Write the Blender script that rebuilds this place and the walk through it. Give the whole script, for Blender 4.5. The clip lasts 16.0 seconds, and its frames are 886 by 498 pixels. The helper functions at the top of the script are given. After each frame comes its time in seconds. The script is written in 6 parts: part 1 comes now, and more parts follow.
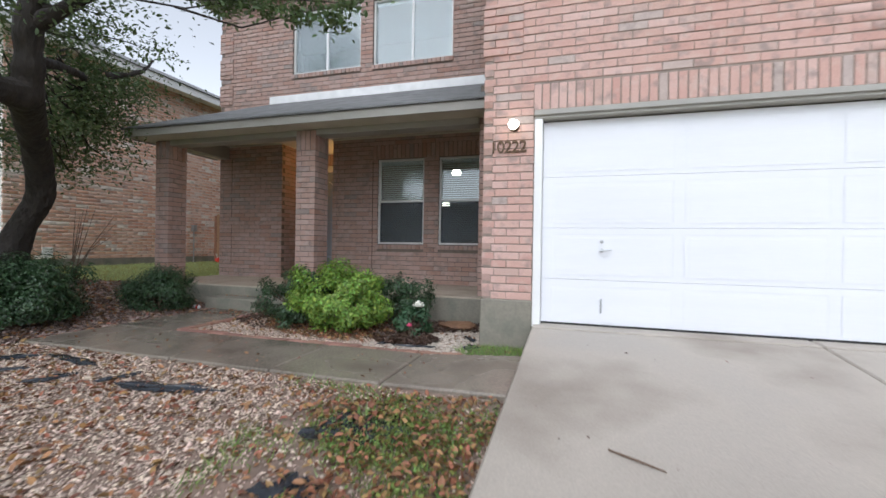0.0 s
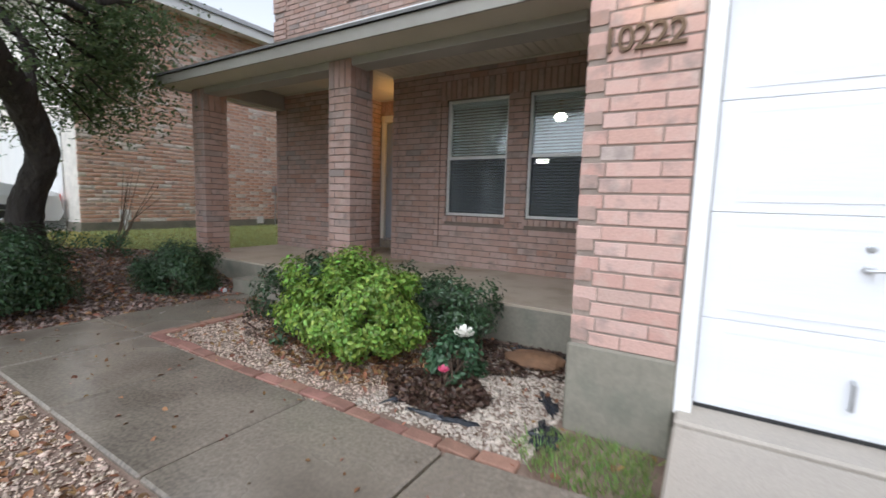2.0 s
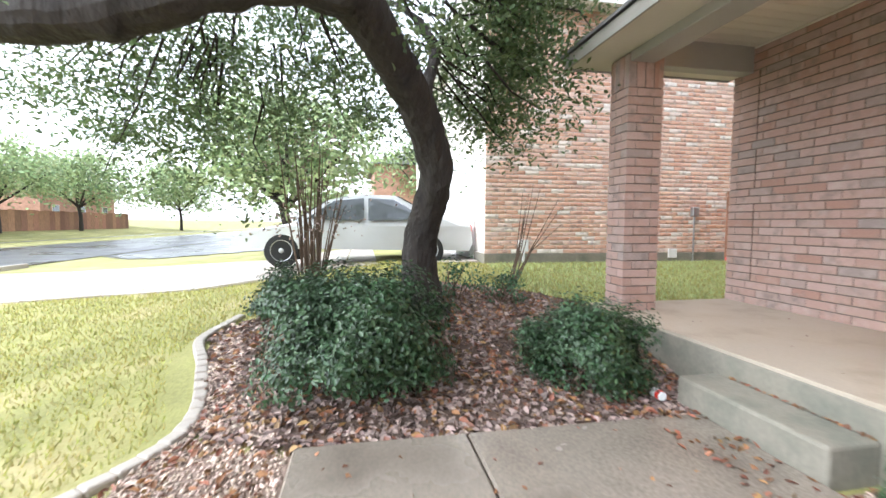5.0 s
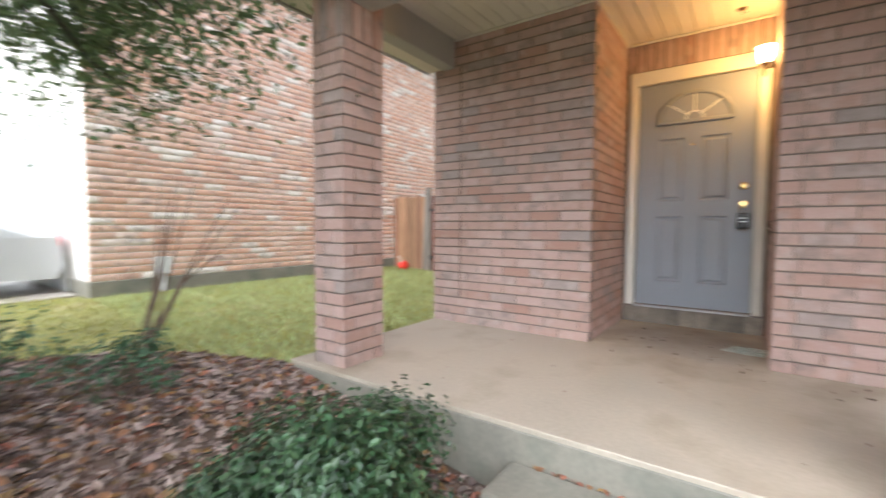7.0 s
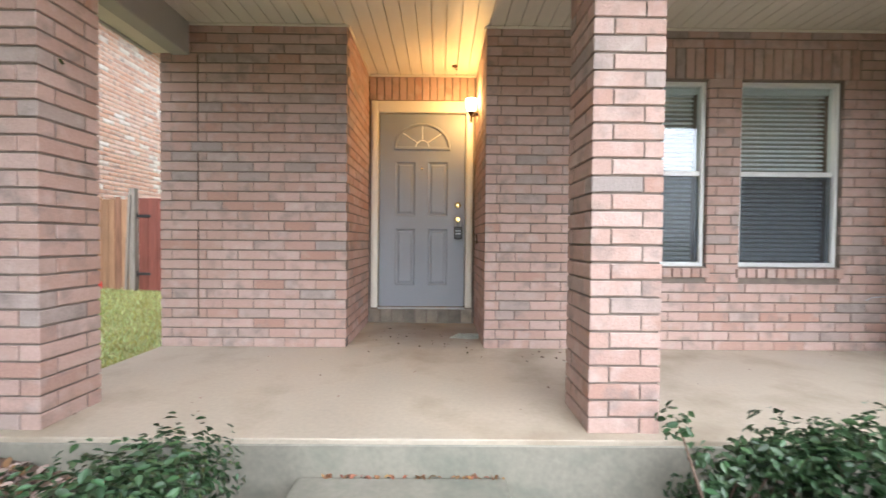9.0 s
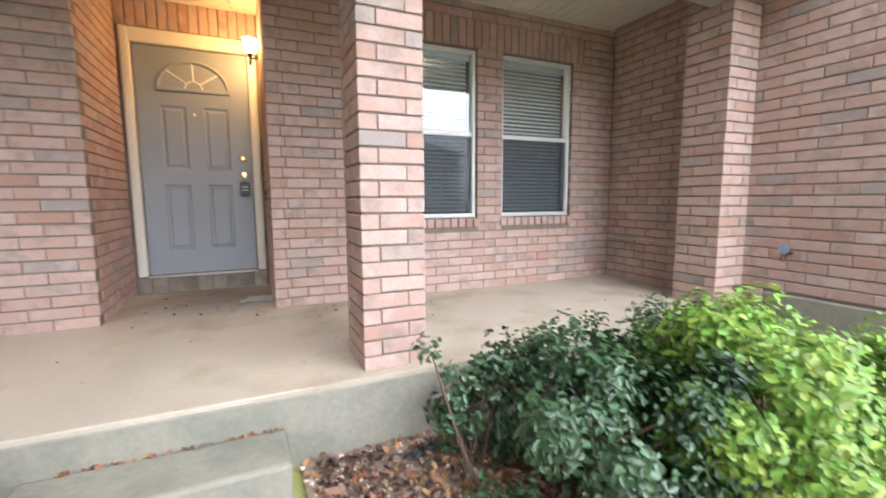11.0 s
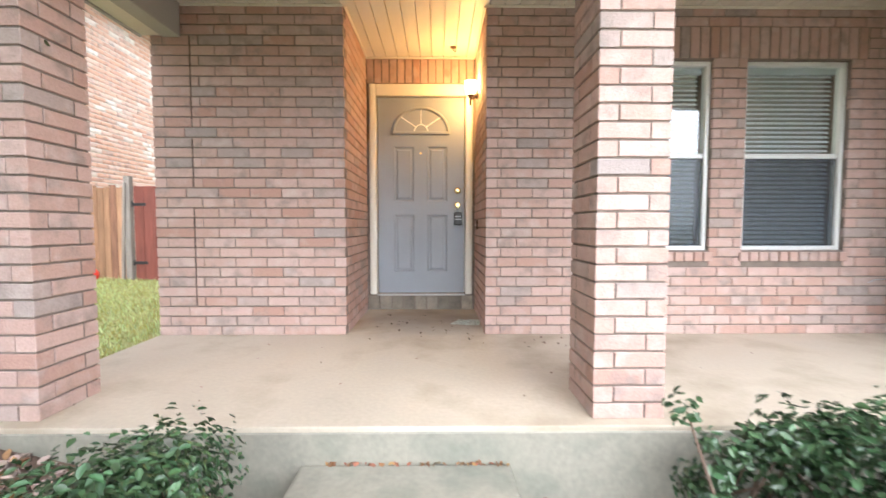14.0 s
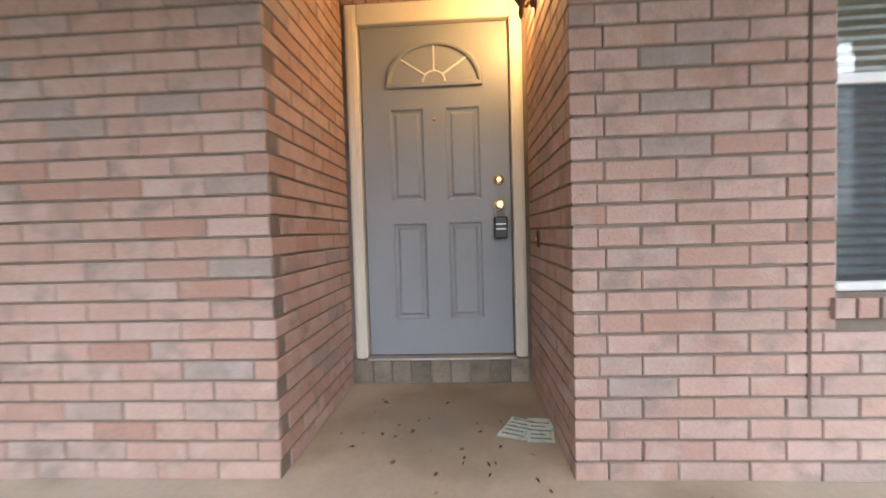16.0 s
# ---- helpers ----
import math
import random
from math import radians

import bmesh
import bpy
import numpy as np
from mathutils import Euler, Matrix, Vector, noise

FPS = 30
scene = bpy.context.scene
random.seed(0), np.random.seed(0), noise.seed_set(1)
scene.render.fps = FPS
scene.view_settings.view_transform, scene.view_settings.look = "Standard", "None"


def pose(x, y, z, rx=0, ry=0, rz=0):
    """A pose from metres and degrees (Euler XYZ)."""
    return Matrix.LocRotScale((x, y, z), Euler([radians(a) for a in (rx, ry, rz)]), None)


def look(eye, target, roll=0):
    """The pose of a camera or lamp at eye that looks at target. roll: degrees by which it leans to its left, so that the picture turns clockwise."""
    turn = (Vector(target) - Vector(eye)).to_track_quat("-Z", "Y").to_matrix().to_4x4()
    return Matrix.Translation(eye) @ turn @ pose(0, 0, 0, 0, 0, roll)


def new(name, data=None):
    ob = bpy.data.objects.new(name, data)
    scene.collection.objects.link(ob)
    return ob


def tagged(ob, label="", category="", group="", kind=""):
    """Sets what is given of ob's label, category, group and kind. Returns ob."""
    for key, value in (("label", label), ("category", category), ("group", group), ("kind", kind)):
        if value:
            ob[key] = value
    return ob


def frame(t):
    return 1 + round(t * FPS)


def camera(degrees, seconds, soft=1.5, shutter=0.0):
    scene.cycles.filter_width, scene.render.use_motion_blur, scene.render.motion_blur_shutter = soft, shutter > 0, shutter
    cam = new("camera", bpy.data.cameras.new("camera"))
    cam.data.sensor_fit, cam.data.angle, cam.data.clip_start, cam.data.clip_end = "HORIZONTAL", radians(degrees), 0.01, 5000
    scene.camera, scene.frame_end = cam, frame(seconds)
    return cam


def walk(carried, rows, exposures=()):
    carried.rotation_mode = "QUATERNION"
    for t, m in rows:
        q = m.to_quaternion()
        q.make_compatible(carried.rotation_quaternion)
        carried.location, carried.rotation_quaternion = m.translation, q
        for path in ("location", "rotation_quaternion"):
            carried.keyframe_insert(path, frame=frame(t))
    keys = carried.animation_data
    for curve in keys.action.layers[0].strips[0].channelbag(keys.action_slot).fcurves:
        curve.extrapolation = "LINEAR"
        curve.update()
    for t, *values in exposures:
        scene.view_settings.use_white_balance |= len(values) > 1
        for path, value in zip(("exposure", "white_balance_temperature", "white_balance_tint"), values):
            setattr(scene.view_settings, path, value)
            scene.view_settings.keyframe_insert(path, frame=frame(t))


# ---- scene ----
cam = camera(91.6, 16.0, shutter=0.5)
PATH = [
    (0, (4.98, -7.14, 0.658), (4.387, -5.23, 0.647), 0.9),
    (0.5, (4.922, -6.619, 0.726), (4.261, -4.732, 0.705), 1.4),
    (1, (4.844, -6.112, 0.761), (4.226, -4.211, 0.707), -0.1),
    (1.5, (4.797, -5.582, 0.846), (3.982, -3.761, 0.705), 0.0),
    (2, (4.649, -5.098, 0.869), (3.603, -3.408, 0.651), 1.7),
    (2.5, (4.452, -4.667, 0.879), (3.147, -3.164, 0.68), 2.1),
    (3, (4.038, -4.37, 0.847), (2.322, -3.36, 0.658), 2.8),
    (3.5, (3.647, -4.166, 0.891), (1.751, -3.572, 0.665), 0.9),
    (3.7, (3.446, -4.128, 0.801), (1.516, -3.622, 0.671), 1.2),
    (5.8, (1.172, -3.84, 0.871), (-0.793, -3.495, 0.733), 0.1),
    (6, (0.985, -3.793, 0.888), (-0.918, -3.195, 0.746), -0.4),
    (6.5, (0.587, -3.538, 0.804), (-1.014, -2.339, 0.756), -1.7),
    (7, (0.421, -3.398, 0.899), (-0.73, -1.766, 0.798), 0.3),
    (7.5, (0.22, -3.47, 0.89), (-0.283, -1.535, 0.832), -2.9),
    (8, (0.172, -3.523, 0.891), (-0.034, -1.536, 0.808), -1.3),
    (8.5, (0.168, -3.531, 0.891), (0.069, -1.534, 0.83), -0.0),
    (9, (0.2, -3.539, 0.892), (0.213, -1.539, 0.85), 0.5),
    (9.5, (0.261, -3.568, 0.893), (0.537, -1.587, 0.844), 0.5),
    (10, (0.301, -3.595, 0.898), (0.815, -1.663, 0.843), 0.2),
    (10.2, (0.318, -3.595, 0.894), (0.887, -1.678, 0.84), 0.1),
    (12.3, (0.474, -3.681, 0.813), (1.517, -2.081, 0.221), 0.7),
    (12.5, (0.455, -3.666, 0.808), (1.436, -2.025, 0.221), 0.5),
    (13, (0.395, -3.621, 0.852), (1.118, -1.807, 0.419), 0.1),
    (13.5, (0.284, -3.561, 0.88), (0.617, -1.599, 0.677), 0.4),
    (14, (0.181, -3.498, 0.888), (0.203, -1.501, 0.782), 0.0),
    (14.5, (0.189, -3.205, 0.883), (0.098, -1.208, 0.831), -0.5),
    (15, (0.172, -2.738, 0.942), (-0.025, -0.748, 0.909), -0.2),
    (15.5, (0.138, -2.154, 0.966), (-0.03, -0.162, 0.907), -0.5),
    (16, (0.185, -1.61, 0.951), (0.068, 0.385, 0.872), -1.7),
]
EXPOSURES = [(t, v, 5850, 10) for t, v in ((0, 0.62), (1.0, 0.72), (2.0, 0.82), (2.6, 1.2), (3.5, 1.95), (6.0, 2.28), (7.0, 2.24), (7.5, 2.26), (10.0, 2.42), (12.5, 2.52), (13.0, 2.66), (13.5, 2.88), (14.0, 2.8), (14.5, 2.78), (15.0, 2.62), (15.5, 2.52), (16, 2.38))]
walk(cam, [(t, look(e, g, r)) for t, e, g, r in PATH], EXPOSURES)


# ---------------------------------------------------------------- world, sun, exposure
world = bpy.data.worlds.new("overcast_sky")
scene.world = world
world.use_nodes = True
wn, wl = world.node_tree.nodes, world.node_tree.links
sky = wn.new("ShaderNodeTexSky")
sky.sky_type = "NISHITA"
sky.sun_disc = False
sky.sun_elevation = radians(47)
sky.sun_rotation = radians(174)
sky.air_density, sky.dust_density, sky.ozone_density = 1.0, 1.5, 1.0
grey = wn.new("ShaderNodeHueSaturation")
grey.inputs["Saturation"].default_value = 0.12
wl.new(sky.outputs[0], grey.inputs["Color"])
wl.new(grey.outputs[0], wn["Background"].inputs["Color"])
wn["Background"].inputs["Strength"].default_value = 0.15

sun = new("sun", bpy.data.lights.new("sun", "SUN"))
sun.data.energy, sun.data.angle, sun.data.color = 0.8, radians(75), (1.0, 0.97, 0.93)
sun.matrix_world = look((0, 0, 15), (-2.4, 13.8, 0))

# ---------------------------------------------------------------- materials


def mat(name, color, rough=0.6, metal=0.0, var=0.15, scale=6.0, fine=60.0, bump=0.0, bump_scale=None,
        rnd=0.0, hue=0.0, island=False, dark=None, spec=0.5, gloss_var=0.0, stretch=(1, 1, 1)):
    """Principled material with two scales of tone variation and fine relief."""
    m = bpy.data.materials.new(name)
    m.use_nodes = True
    n, l = m.node_tree.nodes, m.node_tree.links
    b = n["Principled BSDF"]
    b.inputs["Roughness"].default_value, b.inputs["Metallic"].default_value = rough, metal
    b.inputs["Specular IOR Level"].default_value = spec
    tc = n.new("ShaderNodeTexCoord")
    mp = n.new("ShaderNodeMapping")
    mp.inputs["Scale"].default_value = stretch
    if rnd or island:
        src = n.new("ShaderNodeNewGeometry").outputs["Random Per Island"] if island else n.new("ShaderNodeObjectInfo").outputs["Random"]
        off = n.new("ShaderNodeMath")
        off.operation = "MULTIPLY"
        off.inputs[1].default_value = 37.0
        l.new(src, off.inputs[0])
        l.new(off.outputs[0], mp.inputs["Location"])
    l.new(tc.outputs["Object"], mp.inputs["Vector"])
    big, small = n.new("ShaderNodeTexNoise"), n.new("ShaderNodeTexNoise")
    big.inputs["Scale"].default_value, small.inputs["Scale"].default_value = scale, fine
    big.inputs["Detail"].default_value = 4
    small.inputs["Detail"].default_value = 3
    for t in (big, small):
        l.new(mp.outputs[0], t.inputs["Vector"])
    add = n.new("ShaderNodeMath")
    add.operation = "MULTIPLY_ADD"
    add.inputs[1].default_value = 0.45
    l.new(small.outputs["Fac"], add.inputs[0])
    l.new(big.outputs["Fac"], add.inputs[2])
    rng = n.new("ShaderNodeMapRange")
    rng.inputs["From Min"].default_value, rng.inputs["From Max"].default_value = 0.45, 1.0
    rng.inputs["To Min"].default_value, rng.inputs["To Max"].default_value = 1 - var, 1 + var
    l.new(add.outputs[0], rng.inputs["Value"])
    hsv = n.new("ShaderNodeHueSaturation")
    if dark:
        mix = n.new("ShaderNodeMix")
        mix.data_type = "RGBA"
        mix.inputs["A"].default_value, mix.inputs["B"].default_value = (*color, 1), (*dark, 1)
        sp = n.new("ShaderNodeMapRange")
        sp.inputs["From Min"].default_value, sp.inputs["From Max"].default_value = 0.5, 0.68
        l.new(big.outputs["Fac"], sp.inputs["Value"])
        l.new(sp.outputs[0], mix.inputs["Factor"])
        l.new(mix.outputs["Result"], hsv.inputs["Color"])
    else:
        hsv.inputs["Color"].default_value = (*color, 1)
    val = rng.outputs[0]
    if rnd:
        r = n.new("ShaderNodeMapRange")
        r.inputs["To Min"].default_value, r.inputs["To Max"].default_value = 1 - rnd, 1 + rnd
        l.new(src, r.inputs["Value"])
        mul = n.new("ShaderNodeMath")
        mul.operation = "MULTIPLY"
        l.new(r.outputs[0], mul.inputs[0])
        l.new(val, mul.inputs[1])
        val = mul.outputs[0]
        if hue:
            fr = n.new("ShaderNodeMath")
            fr.operation = "FRACT"
            l.new(off.outputs[0], fr.inputs[0])
            hr = n.new("ShaderNodeMapRange")
            hr.inputs["To Min"].default_value, hr.inputs["To Max"].default_value = 0.5 - hue, 0.5 + hue
            l.new(fr.outputs[0], hr.inputs["Value"])
            l.new(hr.outputs[0], hsv.inputs["Hue"])
    l.new(val, hsv.inputs["Value"])
    l.new(hsv.outputs[0], b.inputs["Base Color"])
    if gloss_var:
        gr = n.new("ShaderNodeMapRange")
        gr.inputs["From Min"].default_value, gr.inputs["From Max"].default_value = 0.35, 0.7
        gr.inputs["To Min"].default_value, gr.inputs["To Max"].default_value = rough - gloss_var, rough + gloss_var
        l.new(big.outputs["Fac"], gr.inputs["Value"])
        l.new(gr.outputs[0], b.inputs["Roughness"])
    if bump:
        bp = n.new("ShaderNodeBump")
        bp.inputs["Strength"].default_value = 1.0
        bp.inputs["Distance"].default_value = bump
        src_b = small
        if bump_scale:
            src_b = n.new("ShaderNodeTexNoise")
            src_b.inputs["Scale"].default_value = bump_scale
            src_b.inputs["Detail"].default_value = 5
            l.new(mp.outputs[0], src_b.inputs["Vector"])
        l.new(src_b.outputs["Fac"], bp.inputs["Height"])
        l.new(bp.outputs[0], b.inputs["Normal"])
    return m


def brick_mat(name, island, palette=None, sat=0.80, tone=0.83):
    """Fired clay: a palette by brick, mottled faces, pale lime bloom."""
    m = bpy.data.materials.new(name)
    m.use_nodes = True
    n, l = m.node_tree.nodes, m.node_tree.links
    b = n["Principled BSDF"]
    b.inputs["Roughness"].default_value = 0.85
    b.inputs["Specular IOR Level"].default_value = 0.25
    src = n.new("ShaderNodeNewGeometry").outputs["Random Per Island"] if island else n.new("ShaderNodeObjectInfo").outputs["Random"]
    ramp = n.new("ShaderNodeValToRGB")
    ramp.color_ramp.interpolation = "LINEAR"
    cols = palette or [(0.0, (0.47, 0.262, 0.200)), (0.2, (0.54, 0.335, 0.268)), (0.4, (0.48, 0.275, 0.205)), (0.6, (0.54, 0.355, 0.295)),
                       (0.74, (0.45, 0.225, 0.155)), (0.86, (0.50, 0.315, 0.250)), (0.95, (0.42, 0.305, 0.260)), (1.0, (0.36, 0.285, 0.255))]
    el = ramp.color_ramp.elements
    el[0].position, el[0].color = cols[0][0], (*cols[0][1], 1)
    el[1].position, el[1].color = cols[-1][0], (*cols[-1][1], 1)
    for p, c in cols[1:-1]:
        e = el.new(p)
        e.color = (*c, 1)
    l.new(src, ramp.inputs["Fac"])
    tc = n.new("ShaderNodeTexCoord")
    off = n.new("ShaderNodeMath")
    off.operation = "MULTIPLY"
    off.inputs[1].default_value = 53.0
    l.new(src, off.inputs[0])
    mp = n.new("ShaderNodeMapping")
    l.new(off.outputs[0], mp.inputs["Location"])
    l.new(tc.outputs["Object"], mp.inputs["Vector"])
    big, small = n.new("ShaderNodeTexNoise"), n.new("ShaderNodeTexNoise")
    big.inputs["Scale"].default_value, big.inputs["Detail"].default_value = 9.0, 5
    small.inputs["Scale"].default_value, small.inputs["Detail"].default_value = 90.0, 4
    for t in (big, small):
        l.new(mp.outputs[0], t.inputs["Vector"])
    smoke = n.new("ShaderNodeMix")
    smoke.data_type = "RGBA"
    smoke.inputs["B"].default_value = (0.27, 0.215, 0.19, 1)
    blot = n.new("ShaderNodeTexNoise")
    blot.inputs["Scale"].default_value, blot.inputs["Detail"].default_value = 8.0, 5
    l.new(mp.outputs[0], blot.inputs["Vector"])
    sr = n.new("ShaderNodeMapRange")
    sr.inputs["From Min"].default_value, sr.inputs["From Max"].default_value = 0.53, 0.70
    sr.inputs["To Max"].default_value = 0.68
    l.new(blot.outputs["Fac"], sr.inputs["Value"])
    l.new(sr.outputs[0], smoke.inputs["Factor"])
    l.new(ramp.outputs[0], smoke.inputs["A"])
    bloom = n.new("ShaderNodeMix")
    bloom.data_type = "RGBA"
    bloom.inputs["B"].default_value = (0.58, 0.46, 0.40, 1)
    br = n.new("ShaderNodeMapRange")
    br.inputs["From Min"].default_value, br.inputs["From Max"].default_value = 0.52, 0.78
    br.inputs["To Max"].default_value = 0.55
    l.new(big.outputs["Fac"], br.inputs["Value"])
    l.new(br.outputs[0], bloom.inputs["Factor"])
    l.new(smoke.outputs["Result"], bloom.inputs["A"])
    hsv = n.new("ShaderNodeHueSaturation")
    vr = n.new("ShaderNodeMapRange")
    vr.inputs["From Min"].default_value, vr.inputs["From Max"].default_value = 0.3, 0.7
    vr.inputs["To Min"].default_value, vr.inputs["To Max"].default_value = 0.93 * tone, 1.07 * tone
    l.new(small.outputs["Fac"], vr.inputs["Value"])
    l.new(vr.outputs[0], hsv.inputs["Value"])
    hsv.inputs["Saturation"].default_value = sat
    l.new(bloom.outputs["Result"], hsv.inputs["Color"])
    l.new(hsv.outputs[0], b.inputs["Base Color"])
    bp = n.new("ShaderNodeBump")
    bp.inputs["Distance"].default_value = 0.003
    l.new(small.outputs["Fac"], bp.inputs["Height"])
    l.new(bp.outputs[0], b.inputs["Normal"])
    return m


def glow_mat(name, color, strength):
    m = bpy.data.materials.new(name)
    m.use_nodes = True
    b = m.node_tree.nodes["Principled BSDF"]
    b.inputs["Base Color"].default_value = (0.9, 0.88, 0.82, 1)
    b.inputs["Emission Color"].default_value = (*color, 1)
    b.inputs["Emission Strength"].default_value = strength
    return m


def glass_mat(name, tint=(0.9, 0.95, 0.95), rough=0.02):
    """Thin window glass: clear, with a mirror-like gloss."""
    m = bpy.data.materials.new(name)
    m.use_nodes = True
    n, l = m.node_tree.nodes, m.node_tree.links
    for x in list(n):
        if x.type != "OUTPUT_MATERIAL":
            n.remove(x)
    out = n["Material Output"]
    tr, gl, mx, fr = n.new("ShaderNodeBsdfTransparent"), n.new("ShaderNodeBsdfGlossy"), n.new("ShaderNodeMixShader"), n.new("ShaderNodeLayerWeight")
    tr.inputs[0].default_value = (*tint, 1)
    gl.inputs["Roughness"].default_value = rough
    pw, ad = n.new("ShaderNodeMath"), n.new("ShaderNodeMath")
    pw.operation, ad.operation = "POWER", "MULTIPLY_ADD"
    pw.inputs[1].default_value, ad.inputs[1].default_value, ad.inputs[2].default_value = 3.0, 0.8, 0.10
    l.new(fr.outputs["Facing"], pw.inputs[0])
    l.new(pw.outputs[0], ad.inputs[0])
    l.new(ad.outputs[0], mx.inputs[0])
    l.new(tr.outputs[0], mx.inputs[1])
    l.new(gl.outputs[0], mx.inputs[2])
    l.new(mx.outputs[0], out.inputs[0])
    return m


def leaf_mat(name, color, rough=0.45, rnd=0.35, hue=0.02, trans=0.25):
    """Leaves: tone by leaf, a waxy face, some light through."""
    m = mat(name, color, rough, 0, 0.12, 4, 30, rnd=rnd, hue=hue, island=True)
    n, l = m.node_tree.nodes, m.node_tree.links
    b = n["Principled BSDF"]
    t = n.new("ShaderNodeBsdfTranslucent")
    mx = n.new("ShaderNodeMixShader")
    mx.inputs[0].default_value = trans
    for lk in list(l):
        if lk.to_socket == b.inputs["Base Color"]:
            l.new(lk.from_socket, t.inputs["Color"])
            break
    l.new(b.outputs[0], mx.inputs[1])
    l.new(t.outputs[0], mx.inputs[2])
    l.new(mx.outputs[0], n["Material Output"].inputs[0])
    return m


BRICK = brick_mat("fired_brick", False)
BRICK_J = brick_mat("fired_brick_far", True)
BRICK_N = brick_mat("neighbour_brick", True, [(0.0, (0.64, 0.38, 0.28)), (0.25, (0.72, 0.50, 0.39)), (0.45, (0.66, 0.40, 0.29)), (0.65, (0.75, 0.57, 0.48)),
                                              (0.8, (0.60, 0.36, 0.27)), (0.92, (0.80, 0.74, 0.68)), (1.0, (0.78, 0.70, 0.62))], 1.05, 1.0)
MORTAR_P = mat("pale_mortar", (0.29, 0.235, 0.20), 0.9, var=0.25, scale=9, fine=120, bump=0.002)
CAULK = mat("dark_joint_caulk_and_shade", (0.11, 0.075, 0.06), 0.9, var=0.2)
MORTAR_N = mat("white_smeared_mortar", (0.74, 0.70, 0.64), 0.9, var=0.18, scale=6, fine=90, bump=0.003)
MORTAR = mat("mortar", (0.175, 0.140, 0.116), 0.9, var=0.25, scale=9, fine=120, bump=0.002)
PORCH_C = mat("porch_concrete", (0.44, 0.38, 0.30), 0.45, var=0.16, scale=1.6, fine=40, bump=0.0008, dark=(0.31, 0.255, 0.19), gloss_var=0.15)
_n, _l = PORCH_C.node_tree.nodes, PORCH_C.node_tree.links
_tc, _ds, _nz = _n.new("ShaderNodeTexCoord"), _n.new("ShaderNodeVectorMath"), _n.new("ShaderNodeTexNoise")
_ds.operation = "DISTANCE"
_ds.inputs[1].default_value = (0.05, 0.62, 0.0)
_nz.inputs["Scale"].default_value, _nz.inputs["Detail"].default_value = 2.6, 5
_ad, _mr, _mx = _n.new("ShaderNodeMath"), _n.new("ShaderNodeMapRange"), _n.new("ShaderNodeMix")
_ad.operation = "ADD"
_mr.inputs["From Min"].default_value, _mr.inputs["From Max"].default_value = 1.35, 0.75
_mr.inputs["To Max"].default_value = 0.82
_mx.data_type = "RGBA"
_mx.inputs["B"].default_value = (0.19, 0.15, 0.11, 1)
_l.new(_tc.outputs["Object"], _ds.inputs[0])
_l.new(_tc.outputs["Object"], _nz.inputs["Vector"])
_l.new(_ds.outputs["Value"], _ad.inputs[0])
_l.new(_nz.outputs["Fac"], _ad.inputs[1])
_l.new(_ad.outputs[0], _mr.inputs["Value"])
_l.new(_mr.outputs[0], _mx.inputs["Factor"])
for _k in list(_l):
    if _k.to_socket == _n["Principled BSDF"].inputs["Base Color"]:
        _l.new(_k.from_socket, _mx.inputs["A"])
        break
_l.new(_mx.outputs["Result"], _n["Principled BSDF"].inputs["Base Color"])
SLAB_C = mat("foundation_concrete", (0.245, 0.226, 0.182), 0.8, var=0.25, scale=2.5, fine=35, bump=0.002, dark=(0.145, 0.145, 0.115))
WALK_C = mat("wet_walk_concrete", (0.25, 0.215, 0.174), 0.24, var=0.55, scale=1.3, fine=48, bump=0.0012, dark=(0.120, 0.100, 0.080), gloss_var=0.18)
DRIVE_C = mat("drive_concrete", (0.42, 0.375, 0.32), 0.58, var=0.24, scale=0.8, fine=80, bump=0.0012, dark=(0.25, 0.215, 0.18), gloss_var=0.2)
TRIM = mat("taupe_trim_paint", (0.36, 0.345, 0.31), 0.6, var=0.06, scale=3, fine=50, bump=0.0005)
CREAM = mat("cream_soffit_vinyl", (0.62, 0.58, 0.49), 0.5, var=0.05, scale=2, fine=40)
WHITE = mat("white_paint", (0.80, 0.80, 0.79), 0.45, var=0.05, scale=3, fine=60)
ALMOND = mat("almond_door_trim", (0.66, 0.63, 0.55), 0.5, var=0.06, scale=4, fine=50)
DOORG = mat("grey_door_paint", (0.255, 0.275, 0.305), 0.45, var=0.06, scale=2, fine=60, bump=0.0003)
GDOOR = mat("white_garage_door_steel", (0.76, 0.77, 0.80), 0.4, var=0.03, scale=2, fine=30, bump=0.0006, stretch=(0.25, 1, 3))
BRASS = mat("brass", (0.72, 0.50, 0.20), 0.25, 1.0, var=0.1)
BLACK = mat("black_plastic", (0.02, 0.02, 0.022), 0.4, var=0.2)
BRONZE = mat("dark_bronze", (0.10, 0.065, 0.04), 0.4, 0.8, var=0.15)
STEEL = mat("galvanised_steel", (0.45, 0.46, 0.47), 0.4, 0.9, var=0.15)
ALU = mat("window_frame_aluminium", (0.66, 0.66, 0.64), 0.4, 0.2, var=0.05)
GLASS = glass_mat("window_glass")
BLIND = mat("white_blind_slat", (0.74, 0.75, 0.77), 0.5, var=0.04)
SCREEN = mat("dark_window_screen", (0.035, 0.04, 0.05), 0.6, var=0.15, fine=300)
DARKROOM = mat("room_paint", (0.35, 0.33, 0.30), 0.8, var=0.1)
SHINGLE = mat("grey_shingle", (0.20, 0.20, 0.20), 0.9, var=0.3, scale=5, fine=90, bump=0.004, rnd=0.2, island=True)
